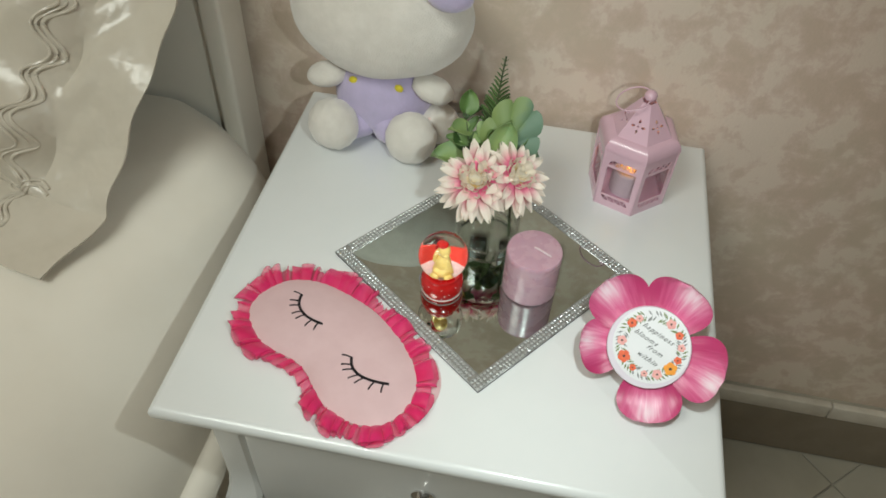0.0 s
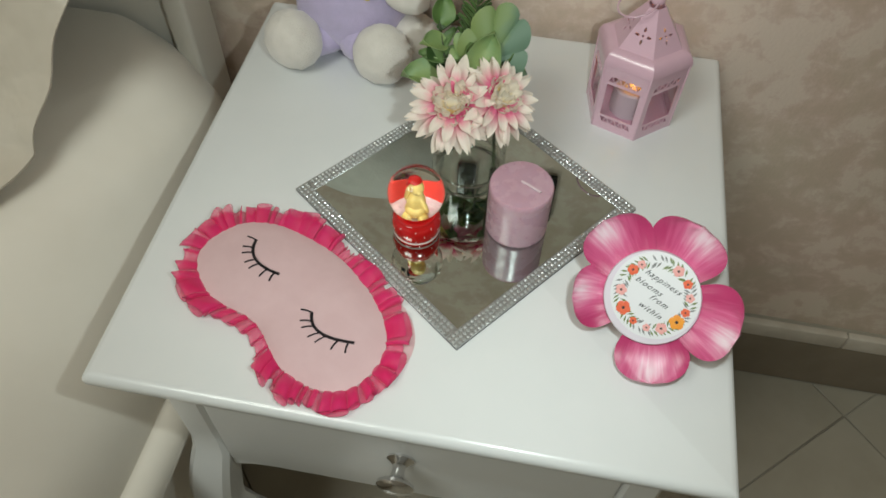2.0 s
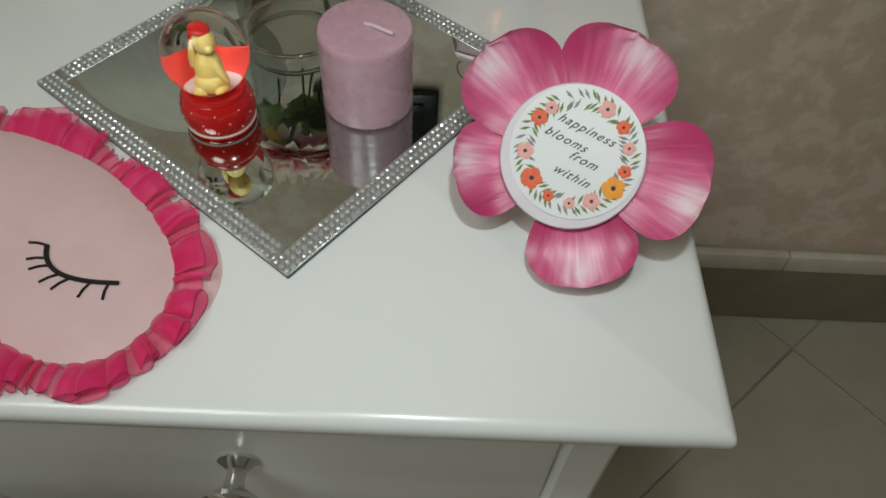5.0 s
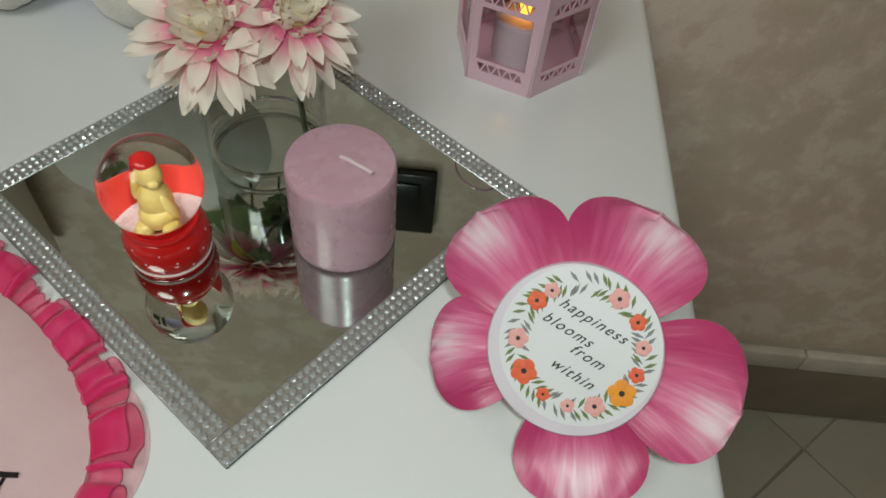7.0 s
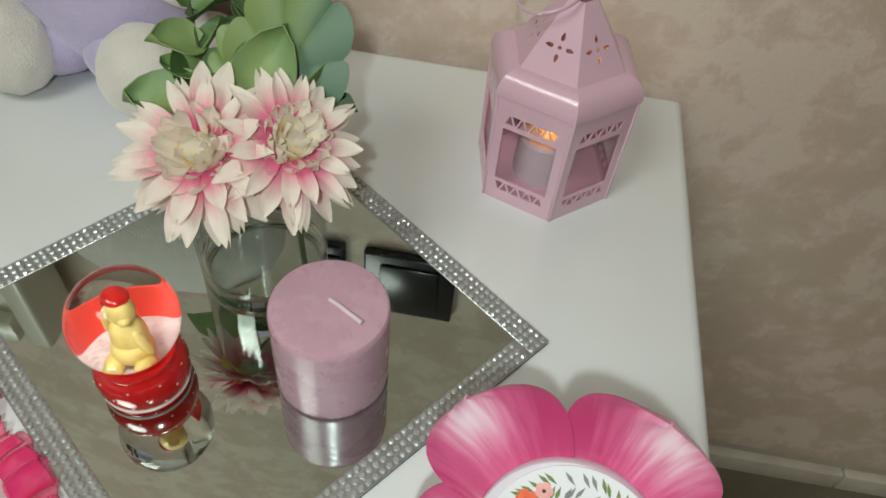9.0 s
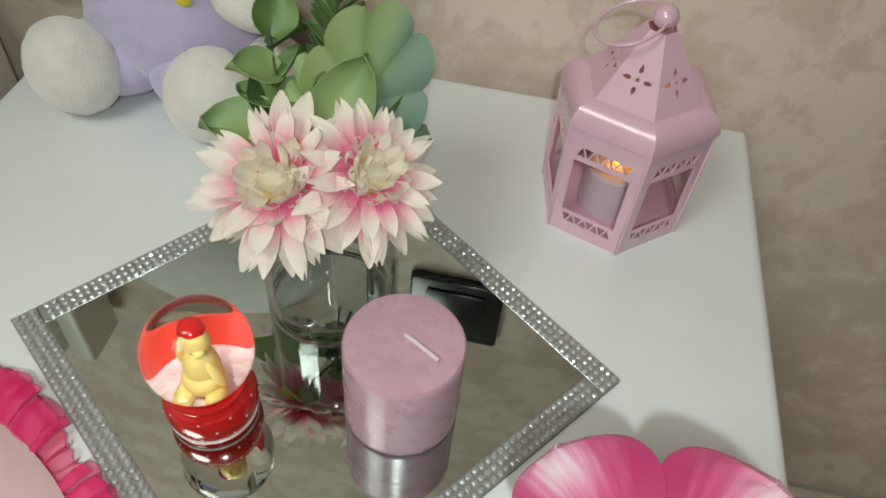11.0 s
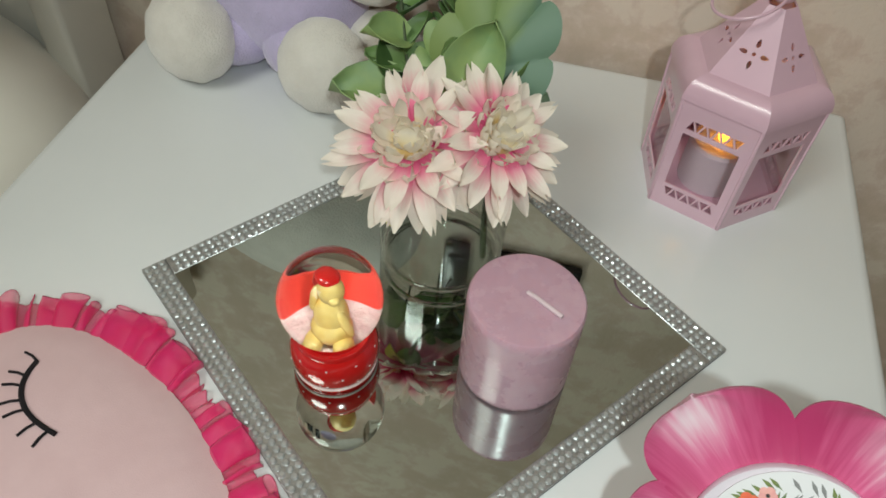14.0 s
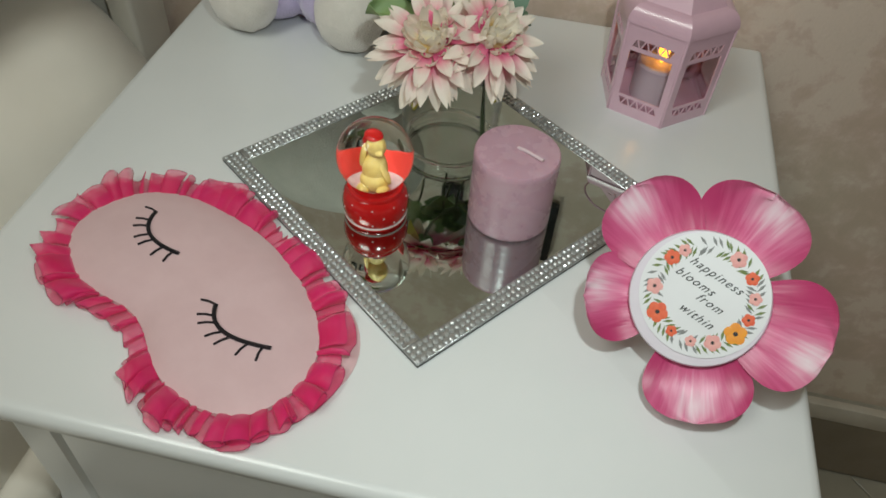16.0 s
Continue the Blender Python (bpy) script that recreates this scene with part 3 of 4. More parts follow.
# ---- candle ----
candle = thing("pillar_candle", (0.0624, 0.2105, MZ), "short mauve pillar candle with an unlit wick, on the mirror tray", "candle")
prof = [(0, 0), (0.0264, 0), (0.0272, 0.0010)]
for i in range(1, 20):
    prof.append((0.0273 + 0.0001 * math.sin(i * 2.1), 0.0010 + 0.0518 * i / 20))
prof += [(0.0271, 0.0532), (0.0263, 0.0543), (0.025, 0.0546), (0.012, 0.0543), (0, 0.0542)]
bm = lathe(bmesh.new(), prof, 96)
for v in bm.verts:
    k = 1 + 0.0035 * noise.noise(Vector((v.co.x * 90, v.co.y * 90, v.co.z * 60))) + 0.003 * noise.noise(Vector((v.co.x * 40, v.co.y * 40, v.co.z * 400)))
    v.co = Vector((v.co.x * k, v.co.y * k, v.co.z))
part("wax_body", bm, wax, candle)
bm = tube(bmesh.new(), [(-0.0005, 0.0035, 0.0540), (0.004, 0.0005, 0.0554), (0.010, -0.0035, 0.0560), (0.0165, -0.0075, 0.0564)], 0.0011, 8)
part("wick", bm, wick_mat, candle)

# ---- snow globe ----
globe = thing("snow_globe", (-0.0236, 0.1890, MZ), "small water globe on a red barrel base with pale dots", "snow globe")
bm = lathe(bmesh.new(), [(0, 0), (0.0196, 0), (0.0203, 0.0008), (0.0203, 0.0020), (0.0197, 0.0028), (0.0205, 0.0042), (0.0214, 0.008), (0.0217, 0.0125), (0.0211, 0.0175), (0.0196, 0.0215), (0.0184, 0.0232), (0.0186, 0.0246), (0.0178, 0.0262), (0.0158, 0.0262), (0.0140, 0.0246), (0, 0.0240)], 64)
part("barrel_base", bm, red_gloss, globe)
part("silver_band", lathe(bmesh.new(), [(0.0198, 0.0022), (0.0207, 0.0025), (0.0208, 0.0032), (0.0200, 0.0037)], 64), dot_mat, globe, "pale painted hoop")
first = None
for row in range(3):
    for i in range(9):
        a = 2 * math.pi * (i + 0.5 * (row % 2)) / 9
        rr = (0.0213, 0.0217, 0.0205)[row]
        m = pose(rr * math.cos(a), rr * math.sin(a), 0.0072 + row * 0.0060, 0, 90, math.degrees(a))
        if first is None:
            first = part("dot", ball(bmesh.new(), (0, 0, 0), (0.0006, 0.0006, 0.0003), u=8, v=6), dot_mat, globe)
            first.matrix_basis = m
        else:
            again(first, m, globe)
GC, GR = 0.0486, 0.0240
g = part("glass_ball", ball(bmesh.new(), (0, 0, GC), (GR, GR, GR), u=72, v=48), water_glass, globe)
g.visible_shadow = False
snow = [(0, GC - 0.0226)]
for k in range(1, 11):
    a = radians(k * 4.0)
    snow.append((0.0226 * math.sin(a), GC - 0.0226 * math.cos(a)))
snow += [(0.0120, GC - 0.0174), (0.0080, GC - 0.0172), (0.004, GC - 0.0170), (0, GC - 0.0170)]
part("snow_mound", lathe(bmesh.new(), snow, 48), snow_mat, globe, "pale pink snowy mound")
FB = GC - 0.0172
bm = bmesh.new()
lean = Matrix.Rotation(0.16, 3, "Y")
ball(bm, (0, 0, FB + 0.0100), (0.0056, 0.0052, 0.0090), slot=0)
ball(bm, (0, -0.0006, FB + 0.0050), (0.0062, 0.0056, 0.0048), slot=0)
ball(bm, (0.0008, -0.0006, FB + 0.0235), (0.0050, 0.0047, 0.0062), slot=0)
ball(bm, (0.0032, -0.0040, FB + 0.0222), (0.0023, 0.0024, 0.0019), slot=0, u=12, v=8)
for k in (-1, 1):
    ball(bm, (k * 0.0042, -0.0036, FB + 0.0016), (0.0028, 0.0042, 0.0023), slot=0, u=14, v=10)
ball(bm, (0.0052, -0.0022, FB + 0.0095), (0.0016, 0.0020, 0.0058), Matrix.Rotation(-0.35, 3, "Y"), 12, 8, slot=0)
ball(bm, (-0.0052, -0.0004, FB + 0.0170), (0.0016, 0.0017, 0.0070), Matrix.Rotation(0.12, 3, "Y"), 12, 8, slot=0)
ball(bm, (-0.0008, 0.0010, FB + 0.0290), (0.0050, 0.0046, 0.0022), lean, 16, 10, slot=1)
ball(bm, (-0.0048, 0.0014, FB + 0.0250), (0.0016, 0.0022, 0.0040), lean, 12, 8, slot=1)
part("figurine", bm, [yellow_mat, red_gloss], globe, "plain yellow figurine with a red cap")
for x, y in ((0.0080, -0.0050), (0.0095, -0.0010), (-0.0055, -0.0072), (0.0040, -0.0080)):
    b_ = bmesh.new()
    for k in range(5):
        a = k * 2 * math.pi / 5
        ball(b_, (x + 0.0013 * math.cos(a), y + 0.0013 * math.sin(a), GC - 0.0172), (0.0013, 0.0013, 0.0010), u=8, v=6)
    o = part("tiny_flower", b_, red_gloss, globe)
    part("tiny_leaf", ball(bmesh.new(), (x + 0.001, y - 0.0026, GC - 0.0175), (0.0014, 0.0009, 0.0007), u=8, v=6), leaf_green, o)
b_ = thicken(sheet(bmesh.new(), 40, 6, lambda u, v: ((0.0132 + 0.0040 * v) * math.sin(3.1 * (u - 0.5)), (0.0130 + 0.0040 * v) * math.cos(3.1 * (u - 0.5)), GC - 0.0176 + 0.0080 * v * (0.72 + 0.28 * abs(math.sin(math.pi * (u - 0.5))) ** 0.7))), 0.0008)
part("heart_panel", b_, heart_red, globe, "red curved panel behind the figurine")

# ---- glass vase ----
VX, VY = 0.0090, 0.2715
vase = thing("glass_vase", (VX, VY, MZ), "plain clear glass tumbler used as a flower vase", "vase")
outer = [(0.0305, 0.0), (0.0332, 0.0015), (0.0340, 0.004), (0.0343, 0.02), (0.0347, 0.05), (0.0352, 0.072)]
inner = [(0.0343, 0.0722), (0.0336, 0.05), (0.0331, 0.02), (0.0326, 0.0095), (0.0328, 0.006)]
base = part("glass_base", lathe(bmesh.new(), [(0.0326, 0.0064), (0.0304, 0.0058), (0.016, 0.0050), (0, 0.0048)], 64), clear_glass, vase, "thick glass base")
base.visible_shadow = False
base_rim = part("base_rim", lathe(bmesh.new(), [(0.0312, 0.0056), (0.0331, 0.0052), (0.0337, 0.0066), (0.0331, 0.0080), (0.0312, 0.0076), (0.0306, 0.0066), (0.0312, 0.0056)], 64), base_glass, vase)
base_rim.visible_shadow = False
g = part("glass_wall", lathe(bmesh.new(), outer + [(0.0350, 0.0730), (0.0345, 0.0730)] + inner, 64), clear_glass, vase)
g.visible_shadow = False


# ---- flowers ----
def petal_mesh(length, width, curl, cup, tip=0.5, nu=4, nv=6, notch=0.0):
    def f(u, v):
        w = width * (0.28 + 0.72 * math.sin(math.pi * min(1, v ** 0.75 * 0.62 + 0.02)) ** 0.9) * (1 - max(0, (v - 0.55) / 0.45) ** 2.3 * (0.95 - tip * 0.25)) * 0.5
        s = 2 * u - 1
        return Vector((s * w, length * v * (1 - notch * (1 - abs(s)) * max(0, v - 0.85)), cup * width * (s * s - 0.5) + curl * length * v * v))
    return sheet(bmesh.new(), nu, nv, f)


def facing(place, normal, spin=0.0):
    return Matrix.Translation(place) @ Vector(normal).to_track_quat("Z", "Y").to_matrix().to_4x4() @ pose(0, 0, 0, 0, 0, spin)


rnd = random.Random(4)


def gerbera(place, normal, size, spin, seed, foot):
    fl = thing("artificial_flower", (VX, VY, MZ + 0.009), "cream and pink silk gerbera flower in the glass vase", "flower", "flowers in the vase")
    r = random.Random(seed)
    base = facing(Vector(place) - Vector((VX, VY, MZ + 0.009)), normal, spin)
    rings = [(19, 0.036, 0.0104, -14, 0.006, -0.18), (17, 0.034, 0.0101, 2, 0.007, -0.14), (12, 0.028, 0.0088, 20, 0.007, -0.05), (6, 0.017, 0.0070, 50, 0.006, 0.2)]
    for ri, (count, ln, wd, elev, rad, curl) in enumerate(rings):
        protos = [part("petal", petal_mesh(ln * size, wd * size, curl, 0.12, 0.3 + 0.4 * q, 4, 8, 0.9 * q), petal_pink if ri < 3 else petal_core, fl) for q in range(2)]
        for i in range(count):
            a = 360 * i / count + r.uniform(-7, 7) + ri * 11
            m = base @ pose(0, 0, 0.003 * ri * size, 0, 0, a) @ pose(0, rad * size, 0, elev + r.uniform(-9, 9), r.uniform(-16, 16), r.uniform(-5, 5)) @ Matrix.Diagonal((r.uniform(0.85, 1.12), r.uniform(0.86, 1.08), 1, 1))
            if i < 2:
                protos[i].matrix_basis = m
            else:
                o = again(protos[i % 2], m, fl)
    core = [part("floret", petal_mesh(0.0135 * size, 0.0085 * size, 0.45, 0.30, 0.7, 3, 4), petal_core, fl) for q in range(1)][0]
    part("disc_floret", ball(bmesh.new(), base @ Vector((0, 0, 0.005 * size)), (0.010 * size, 0.010 * size, 0.007 * size)), petal_core, fl)
    n = 34
    for i in range(n):
        t = (i + 0.5) / n
        a, rr = i * 137.5, 0.0115 * size * math.sqrt(t)
        m = base @ pose(0, 0, 0.006 * size * (1.3 - t), 0, 0, a) @ pose(0, rr, 0, 48 - 30 * t + r.uniform(-14, 14), r.uniform(-20, 20), 0) @ Matrix.Diagonal((1, r.uniform(0.7, 1.15), 1, 1))
        if i == 0:
            core.matrix_basis = m
        else:
            again(core, m, fl)
    lime = part("petal", petal_mesh(0.034 * size, 0.010 * size, -0.3, 0.25), petal_lime, fl)
    lime.matrix_basis = base @ pose(0, 0, -0.003, 0, 0, 172 - spin) @ pose(0, 0.007 * size, 0, -18, 0, 0)
    c = base.translation
    nv = Vector(normal).normalized()
    part("sepal", ball(bmesh.new(), c - nv * 0.002, (0.008 * size, 0.008 * size, 0.004)), leaf_green, fl)
    part("stem", tube(bmesh.new(), bezier(c - nv * 0.003, c - nv * 0.02 + Vector((0.004, 0, -0.012)), foot, 12), lambda t: 0.0013 + 0.0004 * math.sin(9 * t), 8), stem_mat, fl)
    return fl


gerbera((-0.0035, 0.2535, 0.7450), (-0.06, -0.55, 0.83), 1.03, 10, 1, Vector((0.012, -0.006, 0.048)))
gerbera((0.0320, 0.2630, 0.7490), (0.38, -0.38, 0.84), 0.92, 35, 2, Vector((0.0245, -0.006, 0.002)))


def round_leaf(length, width, cup=0.2, fold=0.0, scallop=0.0):
    def f(u, v):
        s = 2 * u - 1
        w = width * 0.5 * math.sin(math.pi * (0.04 + 0.96 * v) ** 0.85) ** (0.42 if scallop else 0.62) * (1 - scallop * (1 - abs(math.sin(v * 3.2 * math.pi + 0.5))))
        return Vector((s * w, length * v, cup * width * s * s - 0.25 * length * v * v + fold * abs(s) * width))
    return thicken(sheet(bmesh.new(), 6, 8 if not scallop else 20, f), 0.0005)


def fan_leaf(length, width, lobes=5, cup=0.10):
    """A broad leaf whose far edge is cut into rounded lobes, creased between them."""
    def f(u, v):
        a = (u - 0.5) * 3.9
        dip = abs(math.sin(math.pi * lobes * u))
        r = (0.84 + 0.16 * dip ** 0.5) * (1 - 0.12 * abs(2 * u - 1) ** 2) * (0.02 + 0.98 * v)
        return Vector((math.sin(a) * r * width * 0.54, (0.10 + 0.90 * math.cos(a)) * r * length, cup * width * math.sin(a) ** 2 * v * v + 0.03 * width * dip * v - 0.16 * length * v * v))
    return thicken(sheet(bmesh.new(), 60, 10, f), 0.0005)


def sprig(name, foot, bend, head, leaves, mats, label, thick=0.0009):
    o = Vector((VX, VY, MZ + 0.009))
    sp = thing(name, o, label, "foliage", "foliage in the vase")
    path = bezier(Vector(foot) - o, Vector(bend) - o, Vector(head) - o, 20)
    part("stem", tube(bmesh.new(), path, thick, 8), stem_mat, sp)
    for i, (t, az, el, ln, wd) in enumerate(leaves):
        p = path[min(20, int(t * 20))]
        lf = part("leaf", fan_leaf(ln * 1.12, wd * 1.18) if wd > 0.03 else round_leaf(ln * 1.12, wd * 1.18, 0.18 + 0.1 * (i % 2), 0.10), mats[i % len(mats)], sp)
        lf.matrix_basis = Matrix.Translation(p) @ pose(0, 0, 0, 0, 0, az) @ pose(0, 0, 0, el, rnd.uniform(-25, 25), 0)
    return sp


sprig("eucalyptus_sprig", (VX - 0.020, VY + 0.012, MZ + 0.050), (-0.012, 0.285, 0.73), (-0.030, 0.318, 0.783),
      [(0.52, 100, 20, 0.036, 0.026), (0.6, 30, 35, 0.026, 0.018), (0.66, 70, 12, 0.024, 0.014), (0.76, -35, 45, 0.020, 0.011), (0.8, 120, 40, 0.022, 0.017), (0.9, -60, 40, 0.017, 0.010), (0.98, 20, 62, 0.021, 0.018), (0.72, -80, 15, 0.02, 0.014)],
      [leaf_pale, leaf_dark, leaf_green, leaf_green], "eucalyptus sprig with rounded green leaves, in the vase")
sprig("broad_leaf_sprig", (VX + 0.012, VY + 0.022, MZ + 0.050), (0.012, 0.280, 0.72), (0.019, 0.302, 0.763),
      [(0.98, -6, 64, 0.044, 0.052), (0.72, -58, 40, 0.036, 0.024), (0.52, 16, 66, 0.046, 0.024), (0.6, -66, 22, 0.036, 0.022), (0.62, 62, 42, 0.028, 0.018), (0.6, 5, 40, 0.030, 0.022), (0.55, 34, 60, 0.050, 0.034), (0.5, 66, 66, 0.030, 0.022), (0.55, 88, 40, 0.03, 0.018)],
      [leaf_fan, leaf_green, leaf_pale, leaf_teal, leaf_dark, leaf_green, leaf_pale, leaf_dark, leaf_green], "broad blue-green silk leaves with scalloped outline, in the vase")
sprig("pale_leaf_sprig", (VX - 0.004, VY + 0.025, MZ + 0.050), (0.006, 0.276, 0.72), (0.008, 0.284, 0.745),
      [(1.0, -4, 66, 0.040, 0.026), (0.92, 38, 58, 0.034, 0.024), (0.8, -40, 40, 0.03, 0.022)], [leaf_pale, leaf_green, leaf_dark], "pale green silk leaves behind the flowers")
fern = thing("fern_frond", (VX, VY, MZ + 0.009), "upright green fern frond behind the flowers in the vase", "foliage", "foliage in the vase")
fp = bezier((0.003, 0.026, 0.045), (-0.012, 0.038, 0.095), (-0.004, 0.066, 0.172), 30)
part("stem", tube(bmesh.new(), fp, 0.0009, 6), stem_mat, fern)
fl_proto = part("leaflet", thicken(petal_mesh(0.0195, 0.0105, -0.1, 0.2), 0.0003), leaf_fern, fern)
fl_proto.matrix_basis = pose(0, 0, -0.001) @ Matrix.Translation(fp[12]) @ pose(0, 0, 0, 20, 0, 80)
for i in range(11, 30):
    for s in (-1, 1):
        k = min(1.15, (31 - i) / 13)
        again(fl_proto, Matrix.Translation(fp[i]) @ pose(0, 0, 0, 0, 0, s * 72 + rnd.uniform(-8, 8)) @ pose(0, 0, 0, 38, s * 30, 0) @ Matrix.Scale(max(0.22, k), 4), fern)

# ---- lantern ----
LC = Vector((0.1550, 0.3835))
LR = 0.0448
lan_turn = -80.2
lantern = thing("metal_lantern", (LC.x, LC.y, TOP), "pale pink enamelled hexagonal metal lantern with cut-out patterns", "lantern", turn=lan_turn)
H1, H2, H3 = 0.0775, 0.0905, 0.1260


def tri_row(z, h, n, w, up):
    """A strip of triangles, standing and hanging by turns, with thin bars between them."""
    out = []
    p = w / (n + 0.5)
    for i in range(2 * n):
        x, d, stands = (i + 1) * p / 2 - w / 2, p * 0.36, (i % 2 == 0) == up
        out.append([(x - d, z if stands else z + h), (x + d, z if stands else z + h), (x, z + h if stands else z)])
    return out


def teardrop(cx, cz, a, ln, wd):
    pts = []
    for k in range(9):
        t = 2 * math.pi * k / 9
        px, pz = ln * 0.5 * math.cos(t), wd * 0.5 * math.sin(t) * (1.15 - 0.5 * math.cos(t))
        pts.append((cx + px * math.cos(a) - pz * math.sin(a), cz + px * math.sin(a) + pz * math.cos(a)))
    return pts


FLARE = 1.025


def hex_slope(r0, z0, r1, z1, holes, t=0.0009):
    a0, a1 = r0 * math.cos(math.pi / 6), r1 * math.cos(math.pi / 6)
    ln = math.hypot(a0 - a1, z1 - z0)
    return cut_plate([(-r0 / 2, 0), (r0 / 2, 0), (r1 / 2, ln), (-r1 / 2, ln)], holes, t), math.degrees(math.atan2(a0 - a1, z1 - z0)), a0


panel_holes = [[(-0.0165, 0.0175), (0.0165, 0.0175), (0.0165, 0.0560), (-0.0165, 0.0560)]] + tri_row(0.0088, 0.0064, 4, 0.034, False) + tri_row(0.0592, 0.0066, 4, 0.034, True)
for k in range(6):
    bm, tilt, a0 = hex_slope(LR, 0, LR * FLARE, H1, panel_holes)
    o = part("side_panel", bm, pink_paint, lantern, smooth=False)
    o.matrix_basis = pose(0, 0, 0, 0, 0, 30 + 60 * k + 90) @ pose(0, -a0, 0, -tilt, 0, 0)
    pane = part("pane", boxed((-0.0165, 0.0014, 0.008), (0.0165, 0.0019, 0.068)), pane_glass, o, smooth=False)
    pane.visible_shadow = False
    bm = boxed((-0.0011, -0.0011, 0), (0.0011, 0.0011, H1), 0.0005, 1)
    o = part("corner_post", bm, pink_paint, lantern)
    o.matrix_basis = pose(0, 0, 0, 0, 0, 60 * k) @ pose(LR - 0.0006, 0, 0, 0, math.degrees(math.atan2(LR * FLARE - LR, H1)), 0)
part("floor_plate", lathe(bmesh.new(), [(0, 0.0005), (LR - 0.001, 0.0005), (LR - 0.001, 0.0016), (0, 0.0016)], 6), pink_paint, lantern, smooth=False)


SH = 0.0335
for k in range(6):
    turn = pose(0, 0, 0, 0, 0, 30 + 60 * k + 90)
    R0 = LR * FLARE + 0.0012

    def curved(u, v):
        r = SH + (R0 - SH) * math.cos(v * math.pi / 2) ** 0.8
        return Vector(((u - 0.5) * r, -r * math.cos(math.pi / 6), H1 - 0.0006 + (H2 - H1 + 0.0006) * math.sin(v * math.pi / 2)))
    o = part("shoulder", thicken(sheet(bmesh.new(), 4, 10, curved), 0.0008), pink_paint, lantern)
    o.matrix_basis = turn
    holes = [teardrop(0.0058 * math.cos(a), 0.0165 + 0.0058 * math.sin(a), a, 0.0046, 0.0020) for a in (0, math.pi / 2, math.pi, 1.5 * math.pi)]
    holes.append([(0.0011 * math.cos(q), 0.0165 + 0.0011 * math.sin(q)) for q in (i * math.pi / 4 for i in range(8))])
    bm, tilt, a0 = hex_slope(SH, 0, 0.0085, H3 - H2, holes)
    o = part("roof_panel", bm, pink_paint, lantern, smooth=False)
    o.matrix_basis = turn @ pose(0, -a0, H2, -tilt, 0, 0)
part("finial", ball(bmesh.new(), (0, 0, H3 + 0.0055), (0.0068, 0.0068, 0.0064)), pink_paint, lantern)
ring = [(0.0185 * math.cos(a), 0.0185 * math.sin(a), 0.0) for a in (i * 2 * math.pi / 48 for i in range(48))]
o = part("carrying_ring", tube(bmesh.new(), ring, 0.0009, 8, closed=True), pink_paint, lantern)
o.matrix_basis = pose(0, 0, 0, 0, 0, -lan_turn) @ Matrix.Translation((-0.0160, 0.0, H3 - 0.001)) @ pose(0, 0, 0, 4, -22, 0)
light = thing("tealight", (LC.x, LC.y, TOP + 0.002), "white plastic tea light with a glowing amber flame, inside the lantern", "candle")
part("case", lathe(bmesh.new(), [(0, 0), (0.0185, 0), (0.0188, 0.001), (0.0185, 0.0285), (0.0165, 0.030), (0.006, 0.0285), (0, 0.0285)], 40), disc_mat, light)
part("flame", lathe(bmesh.new(), [(0, 0.0285), (0.003, 0.032), (0.0045, 0.0395), (0.0032, 0.048), (0, 0.0565)], 20), glow, light)

# ---- plush toy ----
bm = bmesh.new()
ball(bm, (0.003, 0.004, 0.052), (0.058, 0.044, 0.056), slot=1, rough=0.06, u=40, v=28)
ball(bm, (0.004, -0.002, 0.163), (0.103, 0.060, 0.076), Matrix.Rotation(-0.10, 3, "X"), 56, 36, 0.03, 0)
ball(bm, (0.090, -0.044, 0.222), (0.026, 0.016, 0.021), None, 20, 14, 0.08, 1)
ball(bm, (0.074, -0.004, 0.027), (0.024, 0.026, 0.024), None, 24, 16, 0.06, 0)
ball(bm, (0.004, -0.012, 0.094), (0.016, 0.014, 0.010), None, 20, 14, 0.04, 0)
for s in (-1, 1):
    ball(bm, (0.0470 * s + 0.0045, -0.047 + 0.001 * s, 0.032), (0.0300, 0.027, 0.032), Matrix.Rotation(s * 0.2, 3, "Y"), 36, 24, 0.05, 0)
    ball(bm, (s * 0.024, -0.018, 0.026), (0.028, 0.030, 0.025), None, 24, 16, 0.05, 1)
    ball(bm, (s * 0.064 + 0.004, -0.014, 0.079 + 0.003 * s), (0.025, 0.017, 0.015), Matrix.Rotation(s * 0.30, 3, "Y"), 28, 18, 0.06, 0)
    ball(bm, (s * 0.027 + 0.004, -0.026, 0.083), (0.0056, 0.003, 0.005), None, 12, 8, 0, 2)
toy = part("plush_toy", bm, [plush_white, plush_lilac, plush_yellow])
toy.matrix_basis = pose(-0.146, 0.428, TOP - 0.0005, 0, 0, -4)
tagged(toy, "white plush toy in lilac overalls, sitting against the wall", "plush toy")

# ---- sleep mask ----
MC = Vector((-0.1105, 0.0945))
mask = thing("sleep_mask", (MC.x, MC.y, TOP), "pale pink padded sleep mask with hot pink organza frill", "sleep mask", turn=-31.6)


